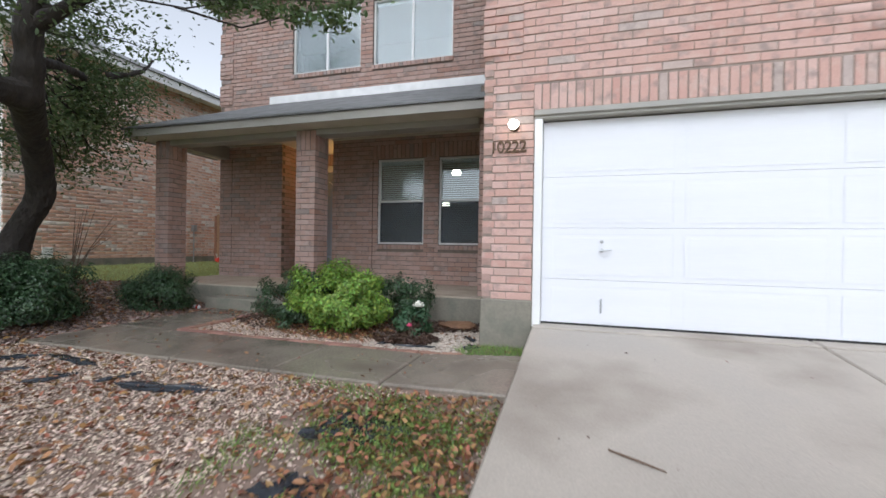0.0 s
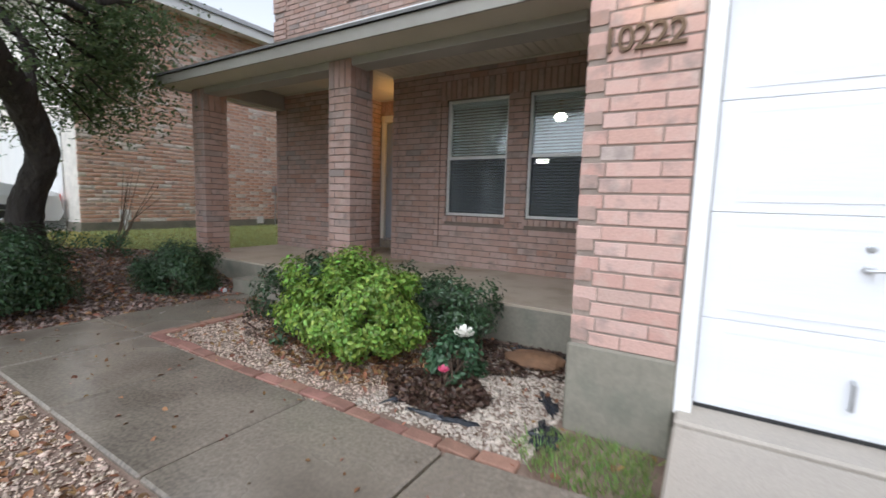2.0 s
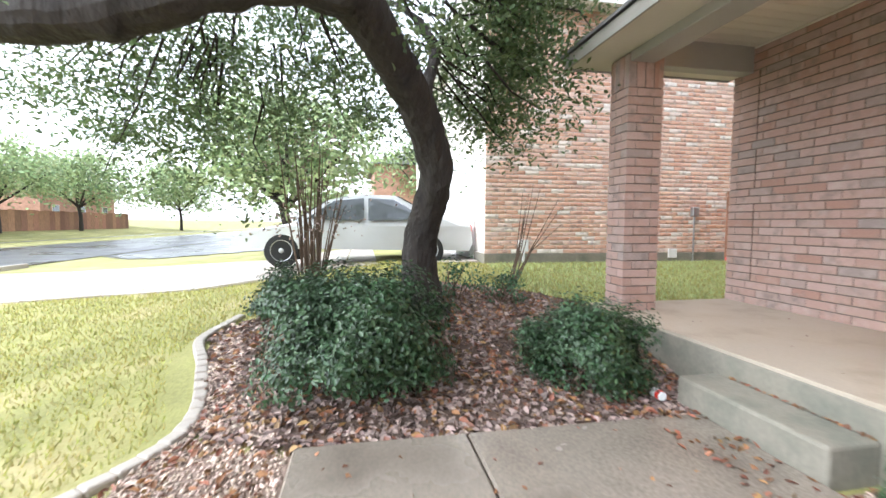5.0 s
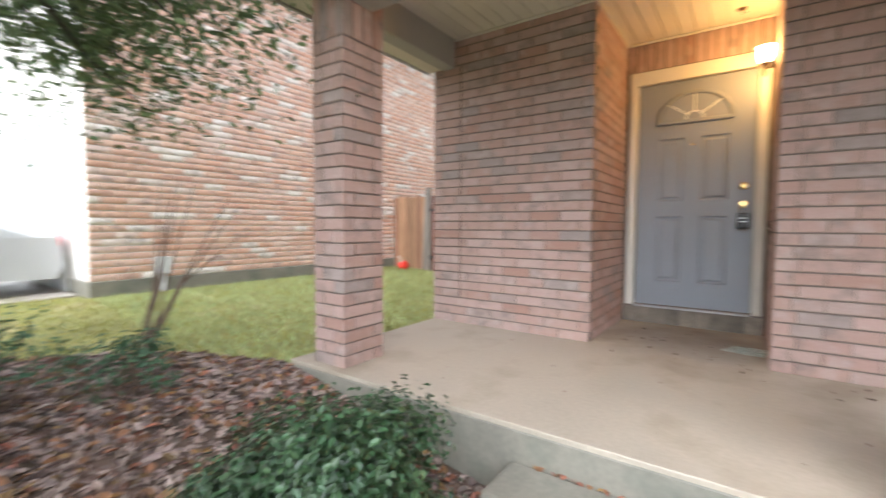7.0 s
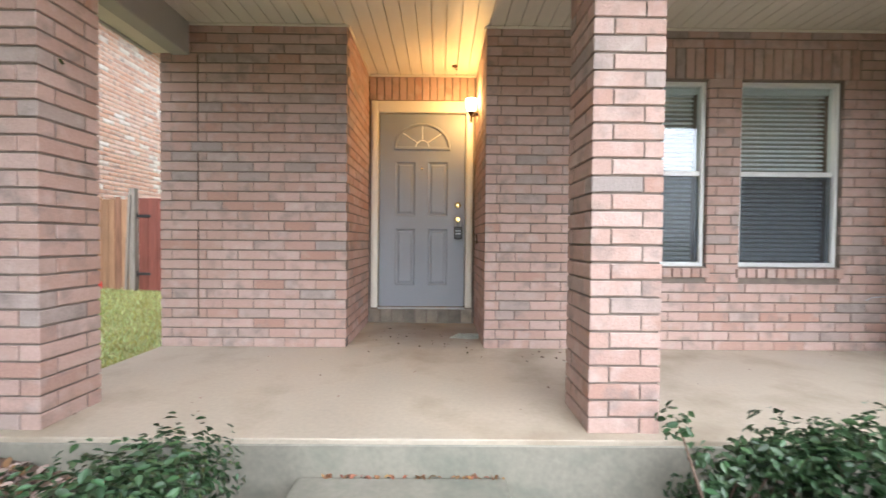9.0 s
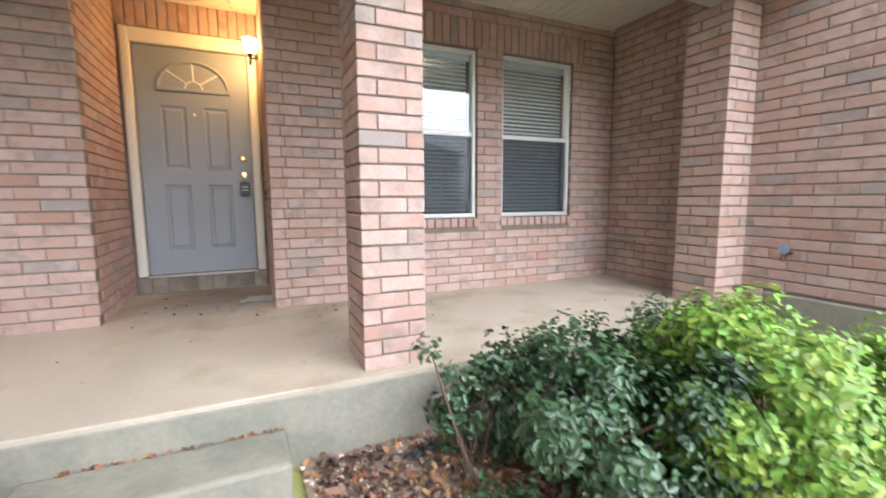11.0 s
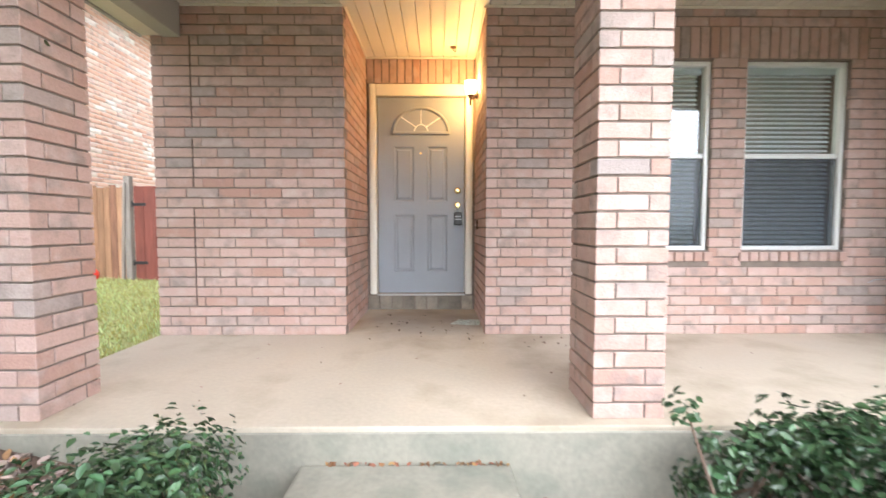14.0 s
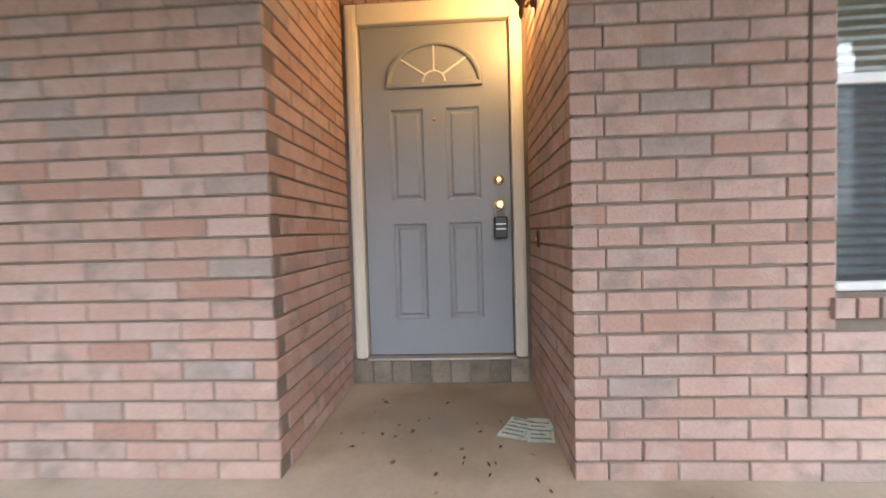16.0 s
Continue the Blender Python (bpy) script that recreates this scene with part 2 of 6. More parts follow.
FLASH = mat("pale_flashing_metal", (0.82, 0.82, 0.81), 0.5, 0.0, var=0.1)
CEDAR = mat("weathered_cedar", (0.26, 0.135, 0.08), 0.8, var=0.4, scale=3, fine=40, bump=0.002, rnd=0.3, hue=0.01, stretch=(8, 8, 1))
GREYWOOD = mat("grey_weathered_wood", (0.26, 0.23, 0.20), 0.85, var=0.3, scale=4, fine=50, bump=0.002, stretch=(8, 8, 1))
BARK = mat("oak_bark", (0.034, 0.027, 0.022), 0.8, var=0.6, scale=5, fine=38, bump=0.035, bump_scale=16, dark=(0.012, 0.010, 0.009), stretch=(1, 1, 0.35))
OAK = leaf_mat("live_oak_leaf", (0.130, 0.185, 0.078), 0.42, 0.45, 0.025, 0.35)
HOLLY = leaf_mat("dark_holly_leaf", (0.045, 0.088, 0.036), 0.28, 0.5, 0.02, 0.10)
LIME = leaf_mat("lime_shrub_leaf", (0.23, 0.36, 0.06), 0.38, 0.42, 0.03, 0.3)
ROSELEAF = leaf_mat("rose_leaf", (0.06, 0.13, 0.06), 0.4, 0.3, 0.02)
# Distance haze over the street trees is mixed into this paler leaf colour.
FARLEAF = leaf_mat("hazed_far_tree_leaf", (0.32, 0.40, 0.20), 0.6, 0.35, 0.03)
TWIG = mat("brown_twig", (0.12, 0.08, 0.055), 0.85, var=0.3, fine=80)
GRASS = leaf_mat("winter_grass_blade", (0.35, 0.33, 0.085), 0.6, 0.4, 0.035)
LAWN = mat("lawn_soil", (0.28, 0.275, 0.095), 0.95, var=0.35, scale=1.2, fine=35, bump=0.01, dark=(0.30, 0.26, 0.12))
LITTER = mat("leaf_litter", (0.10, 0.065, 0.045), 0.9, var=0.5, scale=4, fine=40, bump=0.01, dark=(0.10, 0.06, 0.045))
GRAVELBASE = mat("gravel_bed", (0.25, 0.18, 0.14), 0.9, var=0.4, scale=3, fine=45, bump=0.008, dark=(0.11, 0.07, 0.05))
PEBBLE = mat("pebble", (0.56, 0.44, 0.355), 0.6, var=0.1, rnd=0.45, hue=0.02, island=True)
DRYLEAF = mat("fallen_leaf", (0.25, 0.122, 0.055), 0.6, var=0.2, rnd=0.5, hue=0.03, island=True)
PLASTIC = mat("black_weed_sheet", (0.032, 0.035, 0.042), 0.24, var=0.4, scale=5, fine=30, bump=0.006)
ASPHALT = mat("wet_asphalt", (0.055, 0.056, 0.06), 0.35, var=0.2, scale=0.6, fine=20, gloss_var=0.12)
CARP = mat("silver_white_car_paint", (0.66, 0.67, 0.68), 0.25, 0.3, var=0.02)
CARGLASS = mat("dark_car_glass", (0.16, 0.17, 0.18), 0.05, 0.6, var=0.05, spec=1.0)
RUBBER = mat("tyre_rubber", (0.02, 0.02, 0.02), 0.8, var=0.2)
RED = mat("red_plastic", (0.75, 0.05, 0.03), 0.4, var=0.05)
PAPER = mat("printed_flyer_paper", (0.62, 0.70, 0.66), 0.6, var=0.15, scale=30, fine=90, dark=(0.25, 0.42, 0.38))
EDGEBRICK = mat("paving_brick", (0.31, 0.165, 0.125), 0.8, var=0.25, scale=9, fine=70, bump=0.003, rnd=0.25, hue=0.01)
STONE = mat("brown_stone", (0.20, 0.11, 0.06), 0.8, var=0.3, scale=7, fine=50, bump=0.006)
PETAL_W = mat("white_petal", (0.85, 0.83, 0.76), 0.6, var=0.05)
PETAL_P = mat("pink_petal", (0.80, 0.16, 0.30), 0.6, var=0.1)
GREYTAN = mat("faded_tan_wood", (0.36, 0.205, 0.115), 0.8, var=0.3, scale=3, fine=40, bump=0.002, rnd=0.25, stretch=(8, 8, 1))
REDWOOD = mat("red_stained_wood", (0.22, 0.065, 0.045), 0.7, var=0.25, scale=3, fine=40, bump=0.002, rnd=0.2, stretch=(8, 8, 1))
GLASSY = mat("clear_lamp_lens", (0.6, 0.62, 0.64), 0.1, var=0.05)
BRICKFAR = mat("far_brickwork", (0.40, 0.23, 0.17), 0.9, var=0.25, scale=3, fine=12)
DARKBRICK = mat("stained_threshold_brick", (0.20, 0.17, 0.13), 0.7, var=0.35, scale=8, fine=60, bump=0.003, rnd=0.5)
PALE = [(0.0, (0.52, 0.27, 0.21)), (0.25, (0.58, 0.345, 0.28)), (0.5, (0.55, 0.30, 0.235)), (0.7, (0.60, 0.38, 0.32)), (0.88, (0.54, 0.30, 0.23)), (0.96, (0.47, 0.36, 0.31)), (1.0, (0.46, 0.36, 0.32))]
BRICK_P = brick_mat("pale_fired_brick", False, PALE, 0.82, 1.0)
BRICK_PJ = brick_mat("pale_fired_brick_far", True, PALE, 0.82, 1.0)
LAMPGLASS = glow_mat("lit_frosted_lamp_glass", (1.0, 0.78, 0.42), 3.5)
GLOBE = glow_mat("lit_white_lamp_globe", (1.0, 0.90, 0.72), 6.0)
ROOMLAMP = glow_mat("lit_room_lamp", (1.0, 0.88, 0.65), 12.0)

# ---------------------------------------------------------------- mesh helpers


def mesh_of(bm, name):
    me = bpy.data.meshes.new(name)
    bm.to_mesh(me)
    bm.free()
    return me


def part(name, bm, material, parent=None, label=""):
    """One mesh object under a thing (or under a part)."""
    me = mesh_of(bm, name) if isinstance(bm, bmesh.types.BMesh) else bm
    if not me.materials:
        me.materials.append(material)
    ob = new(name, me)
    if parent is not None:
        ob.parent = parent
    if label:
        ob["label"] = label
    return ob


def thing(name, at=(0, 0, 0), rz=0.0):
    ob = new(name)
    ob.empty_display_size = 0.1
    ob.matrix_world = pose(at[0], at[1], at[2], 0, 0, rz)
    return ob


def box(bm, x0, x1, y0, y1, z0, z1, bevel=0.0, seg=1):
    vs = [bm.verts.new(p) for p in ((x0, y0, z0), (x1, y0, z0), (x1, y1, z0), (x0, y1, z0), (x0, y0, z1), (x1, y0, z1), (x1, y1, z1), (x0, y1, z1))]
    fs = [bm.faces.new([vs[i] for i in q]) for q in ((3, 2, 1, 0), (4, 5, 6, 7), (0, 1, 5, 4), (1, 2, 6, 5), (2, 3, 7, 6), (3, 0, 4, 7))]
    if bevel:
        es = list({e for f in fs for e in f.edges})
        bmesh.ops.bevel(bm, geom=es, offset=bevel, segments=seg, affect="EDGES", profile=0.5)
    return bm


def boxm(*a, **k):
    return box(bmesh.new(), *a, **k)


def lathe(bm, profile, at=(0, 0, 0), seg=20, axis="z"):
    """Turned solid: profile rows of (radius, height)."""
    rings = []
    for r, h in profile:
        ring = []
        for i in range(seg):
            a = 2 * math.pi * i / seg
            p = (r * math.cos(a), r * math.sin(a), h)
            if axis == "x":
                p = (p[2], p[0], p[1])
            if axis == "y":
                p = (p[0], p[2], p[1])
            ring.append(bm.verts.new((p[0] + at[0], p[1] + at[1], p[2] + at[2])))
        rings.append(ring)
    for a, b in zip(rings, rings[1:]):
        for i in range(seg):
            bm.faces.new((a[i], a[(i + 1) % seg], b[(i + 1) % seg], b[i]))
    bm.faces.new(rings[0][::-1])
    bm.faces.new(rings[-1])
    bmesh.ops.recalc_face_normals(bm, faces=bm.faces)
    return bm


def tube(bm, pts, radii, seg=10):
    """A tapered round limb through points."""
    pts = [Vector(p) for p in pts]
    rings = []
    a = None
    for i, p in enumerate(pts):
        d = (pts[min(i + 1, len(pts) - 1)] - pts[max(i - 1, 0)]).normalized()
        if a is None:
            a = d.orthogonal().normalized()
        else:
            a = (a - d * a.dot(d)).normalized()
        b = d.cross(a)
        rings.append([bm.verts.new(p + (a * math.cos(t) + b * math.sin(t)) * radii[i]) for t in [2 * math.pi * k / seg for k in range(seg)]])
    for a_, b_ in zip(rings, rings[1:]):
        for i in range(seg):
            bm.faces.new((a_[i], a_[(i + 1) % seg], b_[(i + 1) % seg], b_[i]))
    bm.faces.new(rings[0][::-1])
    bm.faces.new(rings[-1])
    bmesh.ops.recalc_face_normals(bm, faces=bm.faces)
    return bm


def spline(pts, radii, n):
    """Catmull-Rom through points, with radii."""
    P = [np.array(p, float) for p in pts]
    P = [2 * P[0] - P[1]] + P + [2 * P[-1] - P[-2]]
    out, rr = [], []
    for i in range(1, len(P) - 2):
        for k in range(n):
            t = k / n
            a, b, c, d = P[i - 1], P[i], P[i + 1], P[i + 2]
            out.append(0.5 * (2 * b + (c - a) * t + (2 * a - 5 * b + 4 * c - d) * t * t + (3 * b - a - 3 * c + d) * t ** 3))
            rr.append(radii[i - 1] * (1 - t) + radii[i] * t)
    out.append(P[-2])
    rr.append(radii[-1])
    return out, rr


def soup(name, verts, faces, material, parent=None, smooth=False):
    """One mesh from arrays: verts (n,3), faces (m,k)."""
    me = bpy.data.meshes.new(name)
    verts, faces = np.asarray(verts, np.float32), np.asarray(faces, np.int32)
    m, k = faces.shape
    me.vertices.add(len(verts))
    me.vertices.foreach_set("co", verts.ravel())
    me.loops.add(m * k)
    me.loops.foreach_set("vertex_index", faces.ravel())
    me.polygons.add(m)
    me.polygons.foreach_set("loop_start", np.arange(0, m * k, k, dtype=np.int32))
    me.update(calc_edges=True)
    me.validate()
    return part(name, me, material, parent)


def unit(v):
    return v / np.maximum(np.linalg.norm(v, axis=1, keepdims=True), 1e-9)


def leaves(name, pts, nrm, size, material, parent=None, ratio=0.5, fold=0.25, seed=1):
    """Many folded leaves (six corners each) at pts, facing nrm."""
    g = np.random.default_rng(seed)
    n = len(pts)
    nrm = unit(nrm + g.normal(0, 0.45, (n, 3)))
    d = unit(np.cross(nrm, g.normal(0, 1, (n, 3))))
    s = np.cross(nrm, d)
    L = size * g.uniform(0.65, 1.3, (n, 1))
    W = L * ratio * 0.5
    up = nrm * W * fold
    tip_droop = -nrm * L * 0.12
    v = np.stack([pts - d * L * 0.5, pts - d * L * 0.12 + s * W + up, pts + d * L * 0.22 + s * W * 0.85 + up, pts + d * L * 0.5 + tip_droop,
                  pts + d * L * 0.22 - s * W * 0.85 + up, pts - d * L * 0.12 - s * W + up], 1).reshape(-1, 3)
    b = np.arange(n)[:, None] * 6
    f = np.concatenate([b + np.array([[0, 1, 2, 3]]), b + np.array([[0, 3, 4, 5]])])
    return soup(name, v, f, material, parent)


def in_poly(x, y, poly):
    c = np.zeros(x.shape, bool)
    for (x0, y0), (x1, y1) in zip(poly, poly[1:] + poly[:1]):
        c ^= ((y0 > y) != (y1 > y)) & (x < (x1 - x0) * (y - y0) / (y1 - y0 + 1e-12) + x0)
    return c


def sstep(t):
    t = np.clip(t, 0, 1)
    return t * t * (3 - 2 * t)


def ground_z(x, y):
    """Height of the lot: falls to the street, rises towards the neighbour."""
    x, y = np.asarray(x, float), np.asarray(y, float)
    z = -0.37 - (0.092 - 0.04 * sstep((-1 - x) / 4)) * np.clip(-4.3 - y, 0, 8.5)
    rise = 0.32 * sstep((-0.35 - x) / 1.9) + 0.14 * sstep((-2.0 - x) / 3.5)
    far = np.clip(-24 - y, 0, 30) * 0.06
    return z + rise * (0.35 + 0.65 * sstep((y + 7) / 4)) + far


def drive_z(y):
    return -0.105 - 0.10 * np.clip(-2.95 - np.asarray(y, float), 0, 10.0)


def scatter(poly, n, seed):
    g = np.random.default_rng(seed)
    xs, ys = [p[0] for p in poly], [p[1] for p in poly]
    x, y = g.uniform(min(xs), max(xs), n * 3), g.uniform(min(ys), max(ys), n * 3)
    k = in_poly(x, y, poly)
    return x[k][:n], y[k][:n], g


def sheet(name, poly, dz, material, step=0.1):
    """A thin layer over the ground inside a polygon."""
    xs, ys = [p[0] for p in poly], [p[1] for p in poly]
    gx_, gy_ = np.arange(min(xs) - step, max(xs) + step, step), np.arange(min(ys) - step, max(ys) + step, step)
    X, Y = np.meshgrid(gx_, gy_)
    ok = in_poly(X[:-1, :-1] + step / 2, Y[:-1, :-1] + step / 2, poly)
    ix = np.arange(X.size).reshape(X.shape)
    f = np.stack([ix[:-1, :-1], ix[:-1, 1:], ix[1:, 1:], ix[1:, :-1]], -1)[ok]
    used, inv = np.unique(f, return_inverse=True)
    v = np.stack([X, Y, ground_z(X, Y) + dz], -1).reshape(-1, 3)[used]
    return soup(name, v, inv.reshape(f.shape), material)


# ---------------------------------------------------------------- plan
WX0, WX1 = -2.09, 4.05          # porch wall, left corner and garage side
ALC0, ALC1, ALCY = -0.565, 0.565, 1.07   # door recess
CEIL = 2.63
PY0, PY1 = -1.56, -1.20         # pillar depth
PIL = ((-1.92, -1.635), (0.893, 1.225))
NIBX, NY0, NY1 = 3.71, -1.47, -1.10
GY = -2.80                      # garage front
COURSE, JOINT, BLEN = 0.0800, 0.0115, 0.254
HEAD = 0.0065
SLABY = -1.63
WALKZ = -0.33
HOUSETOP = 5.5
EAVE = 2.37


def mark(ob, label, category, kind="", group=""):
    return tagged(ob, label, category, group, kind)


# ---------------------------------------------------------------- ground and paving
gx = np.concatenate([-np.geomspace(400, 9, 16), np.arange(-8.5, 12.1, 0.2), np.geomspace(13, 400, 16)])
gy = np.concatenate([-np.geomspace(400, 17, 16), np.arange(-16.5, 8.1, 0.2), np.geomspace(9, 400, 14)])
GX, GY2 = np.meshgrid(gx, gy)
V = np.stack([GX, GY2, ground_z(GX, GY2)], -1).reshape(-1, 3)
idx = np.arange(len(V)).reshape(GX.shape)
F = np.stack([idx[:-1, :-1], idx[:-1, 1:], idx[1:, 1:], idx[1:, :-1]], -1).reshape(-1, 4)
mark(soup("ground", V, F, LAWN), "winter lawn ground, patchy yellow-green grass", "ground", "structure")


def slab(name, x0, x1, y0, y1, top, thick, material, bevel=0.012):
    """A poured bay whose top follows top(x, y)."""
    bm = boxm(x0, x1, y0, y1, -thick, 0.0, bevel=bevel)
    for v in bm.verts:
        v.co.z += float(top(v.co.x, v.co.y))
    return bm


# driveway bays
drive = mark(new("driveway"), "pale broom-finished concrete driveway, damp in patches", "driveway", "structure")
for x0, x1 in ((4.575, 6.885), (6.90, 9.9)):
    for y0, y1 in ((-2.93, GY + 0.25), (-5.9, -2.95), (-8.9, -5.915), (-12.9, -8.915)):
        part("concrete_bay", slab("bay", x0, x1, y0, y1, lambda x, y: drive_z(y) + (0.012 if y1 > -2.9 else 0), 0.25, DRIVE_C), DRIVE_C, drive)

# front walk bays with tooled joints
walk_way = mark(new("pavement"), "wet grey concrete front walk with tooled joints", "walkway", "structure")


def walk_top(x, y):
    return WALKZ + 0.06 * float(sstep((x - 3.6) / 1.0)) - 0.05 * float(sstep((x - 3.6) / 1.0)) * max(0.0, (-3.4 - y))


for x0, x1 in ((-0.235, 0.655), (0.670, 1.635), (1.650, 2.660), (2.675, 3.630), (3.645, 4.56)):
    part("concrete_bay", slab("bay", x0, x1, -4.31, -3.40, walk_top, 0.12, WALK_C), WALK_C, walk_way)
part("concrete_bay", slab("bay", -0.235, 0.61, -3.392, -1.94, lambda x, y: WALKZ, 0.12, WALK_C), WALK_C, walk_way)

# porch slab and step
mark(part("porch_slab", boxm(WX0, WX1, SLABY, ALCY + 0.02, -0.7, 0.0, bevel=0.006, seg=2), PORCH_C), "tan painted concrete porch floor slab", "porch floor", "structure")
mark(part("foundation", boxm(WX0 - 0.003, WX1, SLABY - 0.006, SLABY + 0.2, -0.75, -0.02, bevel=0.01), SLAB_C), "greenish stained concrete foundation edge", "foundation", "structure")
mark(part("porch_step", boxm(-0.43, 0.505, -1.935, SLABY - 0.008, -0.5, -0.165, bevel=0.018, seg=2), SLAB_C), "worn grey concrete step before the porch", "step", "structure")

# street and pavement beyond
mark(sheet("road", [(-140, -25.5), (80, -25.5), (80, -14.2), (-140, -14.2)], 0.03, ASPHALT, step=1.1), "wet grey asphalt street", "road", "structure")
mark(sheet("side_street", [(-110, -14.3), (-17.5, -14.3), (-15.4, -11.5), (-17.5, -7.5), (-40, -5.5), (-110, -6.0)], 0.03, ASPHALT, step=0.5), "wet grey asphalt of the side street", "road", "structure")
kerb = mark(new("kerb"), "low concrete kerb along the street", "kerb", "structure")
for k in range(9):
    x0 = -13.5 + k * 6.0
    part("kerb_length", slab("kerb", x0, x0 + 5.98, -14.3, -14.15, lambda x, y: float(ground_z(x, y)) + 0.13, 0.4, DRIVE_C), DRIVE_C, kerb)

# ---------------------------------------------------------------- walls (mortar bodies; bricks are laid at the end)
MB = 0.008   # mortar face behind the brick face
house = mark(new("wall_porch"), "pink-red brick porch wall with dark mortar joints", "wall", "structure")
part("wall_body", boxm(WX0 + MB, ALC0 - MB, MB, 0.4, -0.3, CEIL + 0.3), MORTAR, house)
bm = bmesh.new()
W1, W2, WZ0, WZ1 = (1.495, 2.395), (2.665, 3.51), 0.69, 2.22
for a in ((ALC1 + MB, WX1, -0.3, WZ0), (ALC1 + MB, WX1, WZ1, CEIL + 0.3), (ALC1 + MB, W1[0], WZ0, WZ1), (W1[1], W2[0], WZ0, WZ1), (W2[1], WX1, WZ0, WZ1)):
    box(bm, a[0], a[1], MB, 0.25, a[2], a[3])
part("wall_body", bm, MORTAR, house)
recess = mark(new("wall_recess"), "brick side walls of the front door recess", "wall", "structure")
part("wall_body", boxm(ALC0 - 0.35, ALC0 - MB, 0.4, ALCY + 0.3, -0.3, CEIL + 0.3), MORTAR, recess)
part("wall_body", boxm(ALC1 + MB, ALC1 + 0.35, 0.25, ALCY + 0.3, -0.3, CEIL + 0.3), MORTAR, recess)
bm = bmesh.new()
box(bm, ALC0 - MB, ALC1 + MB, ALCY + MB, ALCY + 0.3, 2.37, CEIL + 0.3)
box(bm, ALC0 - MB, ALC1 + MB, ALCY + MB, ALCY + 0.3, -0.3, 0.175)
part("wall_body", bm, MORTAR, recess)
for x0, x1 in ((ALC0 - MB, -0.541), (0.541, ALC1 + MB)):
    part("wall_body", boxm(x0, x1, ALCY + MB, ALCY + 0.12, 0.175, 2.37), MORTAR, recess)

upper = mark(new("wall_upper"), "pink brick upper storey wall with two windows", "wall", "structure")
U1, U2, UZ0, UZ1 = (-0.36, 1.11), (1.36, 2.88), 3.96, 5.15
bm = bmesh.new()
for a in ((WX0 + MB, WX1, CEIL + 0.3, UZ0), (WX0 + MB, WX1, UZ1, HOUSETOP), (WX0 + MB, U1[0], UZ0, UZ1), (U1[1], U2[0], UZ0, UZ1), (U2[1], WX1, UZ0, UZ1)):
    box(bm, a[0], a[1], MB, 0.25, a[2], a[3])
part("wall_body", bm, MORTAR, upper)
side = mark(new("wall_side"), "brick side wall of the house", "wall", "structure")
part("wall_body", boxm(WX0 + MB, WX0 + 0.3, 0.4, 7.0, -0.3, HOUSETOP), MORTAR, side)

# garage wing
GX0, GX1 = WX1, 10.4
GD0, GD1, GDZ = 4.64, 9.52, 1.93
garage_front = mark(new("wall_garage_front"), "pale pink brick garage front above and beside the door", "wall", "structure")
bm = bmesh.new()
for a in ((GX0 + MB, GD0 - 0.08, 0.12, HOUSETOP), (GD0 - 0.08, GD1 + 0.08, GDZ + 0.08, HOUSETOP), (GD1 + 0.08, GX1, 0.12, HOUSETOP)):
    box(bm, a[0], a[1], GY + MB, GY + 0.25, a[2], a[3])
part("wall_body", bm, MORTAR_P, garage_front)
garage_side = mark(new("wall_garage_side"), "red-brown brick garage side wall beside the porch", "wall", "structure")
part("wall_body", boxm(GX0 + MB, GX0 + 0.25, GY + 0.25, 0.25, 0.0, HOUSETOP), MORTAR, garage_side)
mark(part("garage_foundation", boxm(GX0 - 0.012, GD0 - 0.075, GY - 0.012, SLABY - 0.01, -0.7, 0.135, bevel=0.012), SLAB_C), "grey concrete garage foundation corner", "foundation", "structure")
mark(part("wall_back", boxm(GX1, GX1 + 0.25, GY, 7.0, -0.6, HOUSETOP), MORTAR), "plain house end wall", "wall", "structure")

# roofs of the house
bm = bmesh.new()
box(bm, WX0 - 0.3, WX1, -0.35, 7.3, HOUSETOP, HOUSETOP + 0.2)
box(bm, GX0 - 0.4, GX1 + 0.4, GY - 0.45, 7.3, HOUSETOP + 0.003, HOUSETOP + 0.2)
mark(part("roof", bm, TRIM), "taupe roof eaves of the house", "roof", "structure")

# ---------------------------------------------------------------- porch roof, beams, ceiling
proof = mark(new("porch_roof"), "grey shingle lean-to porch roof with taupe fascia", "porch roof", "structure")
SB0, SB1 = -1.985, -1.845
RX0, RX1, RY0 = -2.17, WX1 - 0.004, -1.93
FT, FH = EAVE + 0.15, 3.42
bm = bmesh.new()
a, b_, c, d = (RX0 - 0.03, RY0 - 0.03, FT), (RX1, RY0 - 0.03, FT), (RX1, -0.004, FH), (-0.84, -0.004, FH)
e = (RX0 - 0.03, -0.004, FT + 0.02)
top = [bm.verts.new(p) for p in (a, b_, c, d, e)]
low = [bm.verts.new((p[0], p[1], p[2] - 0.03)) for p in (a, b_, c, d, e)]
bm.faces.new((top[0], top[1], top[2], top[3]))
bm.faces.new((top[0], top[3], top[4]))
bm.faces.new((low[3], low[2], low[1], low[0]))
bm.faces.new((low[4], low[3], low[0]))
for i in range(5):
    j = (i + 1) % 5
    bm.faces.new((low[i], low[j], top[j], top[i]))
bmesh.ops.recalc_face_normals(bm, faces=bm.faces)
part("roof_deck", bm, SHINGLE, proof)
part("fascia", boxm(RX0, RX1, RY0, RY0 + 0.025, EAVE, FT - 0.03, bevel=0.003), TRIM, proof)
part("fascia", boxm(RX0, RX0 + 0.025, RY0 + 0.027, -0.004, EAVE, FT - 0.03, bevel=0.003), TRIM, proof)
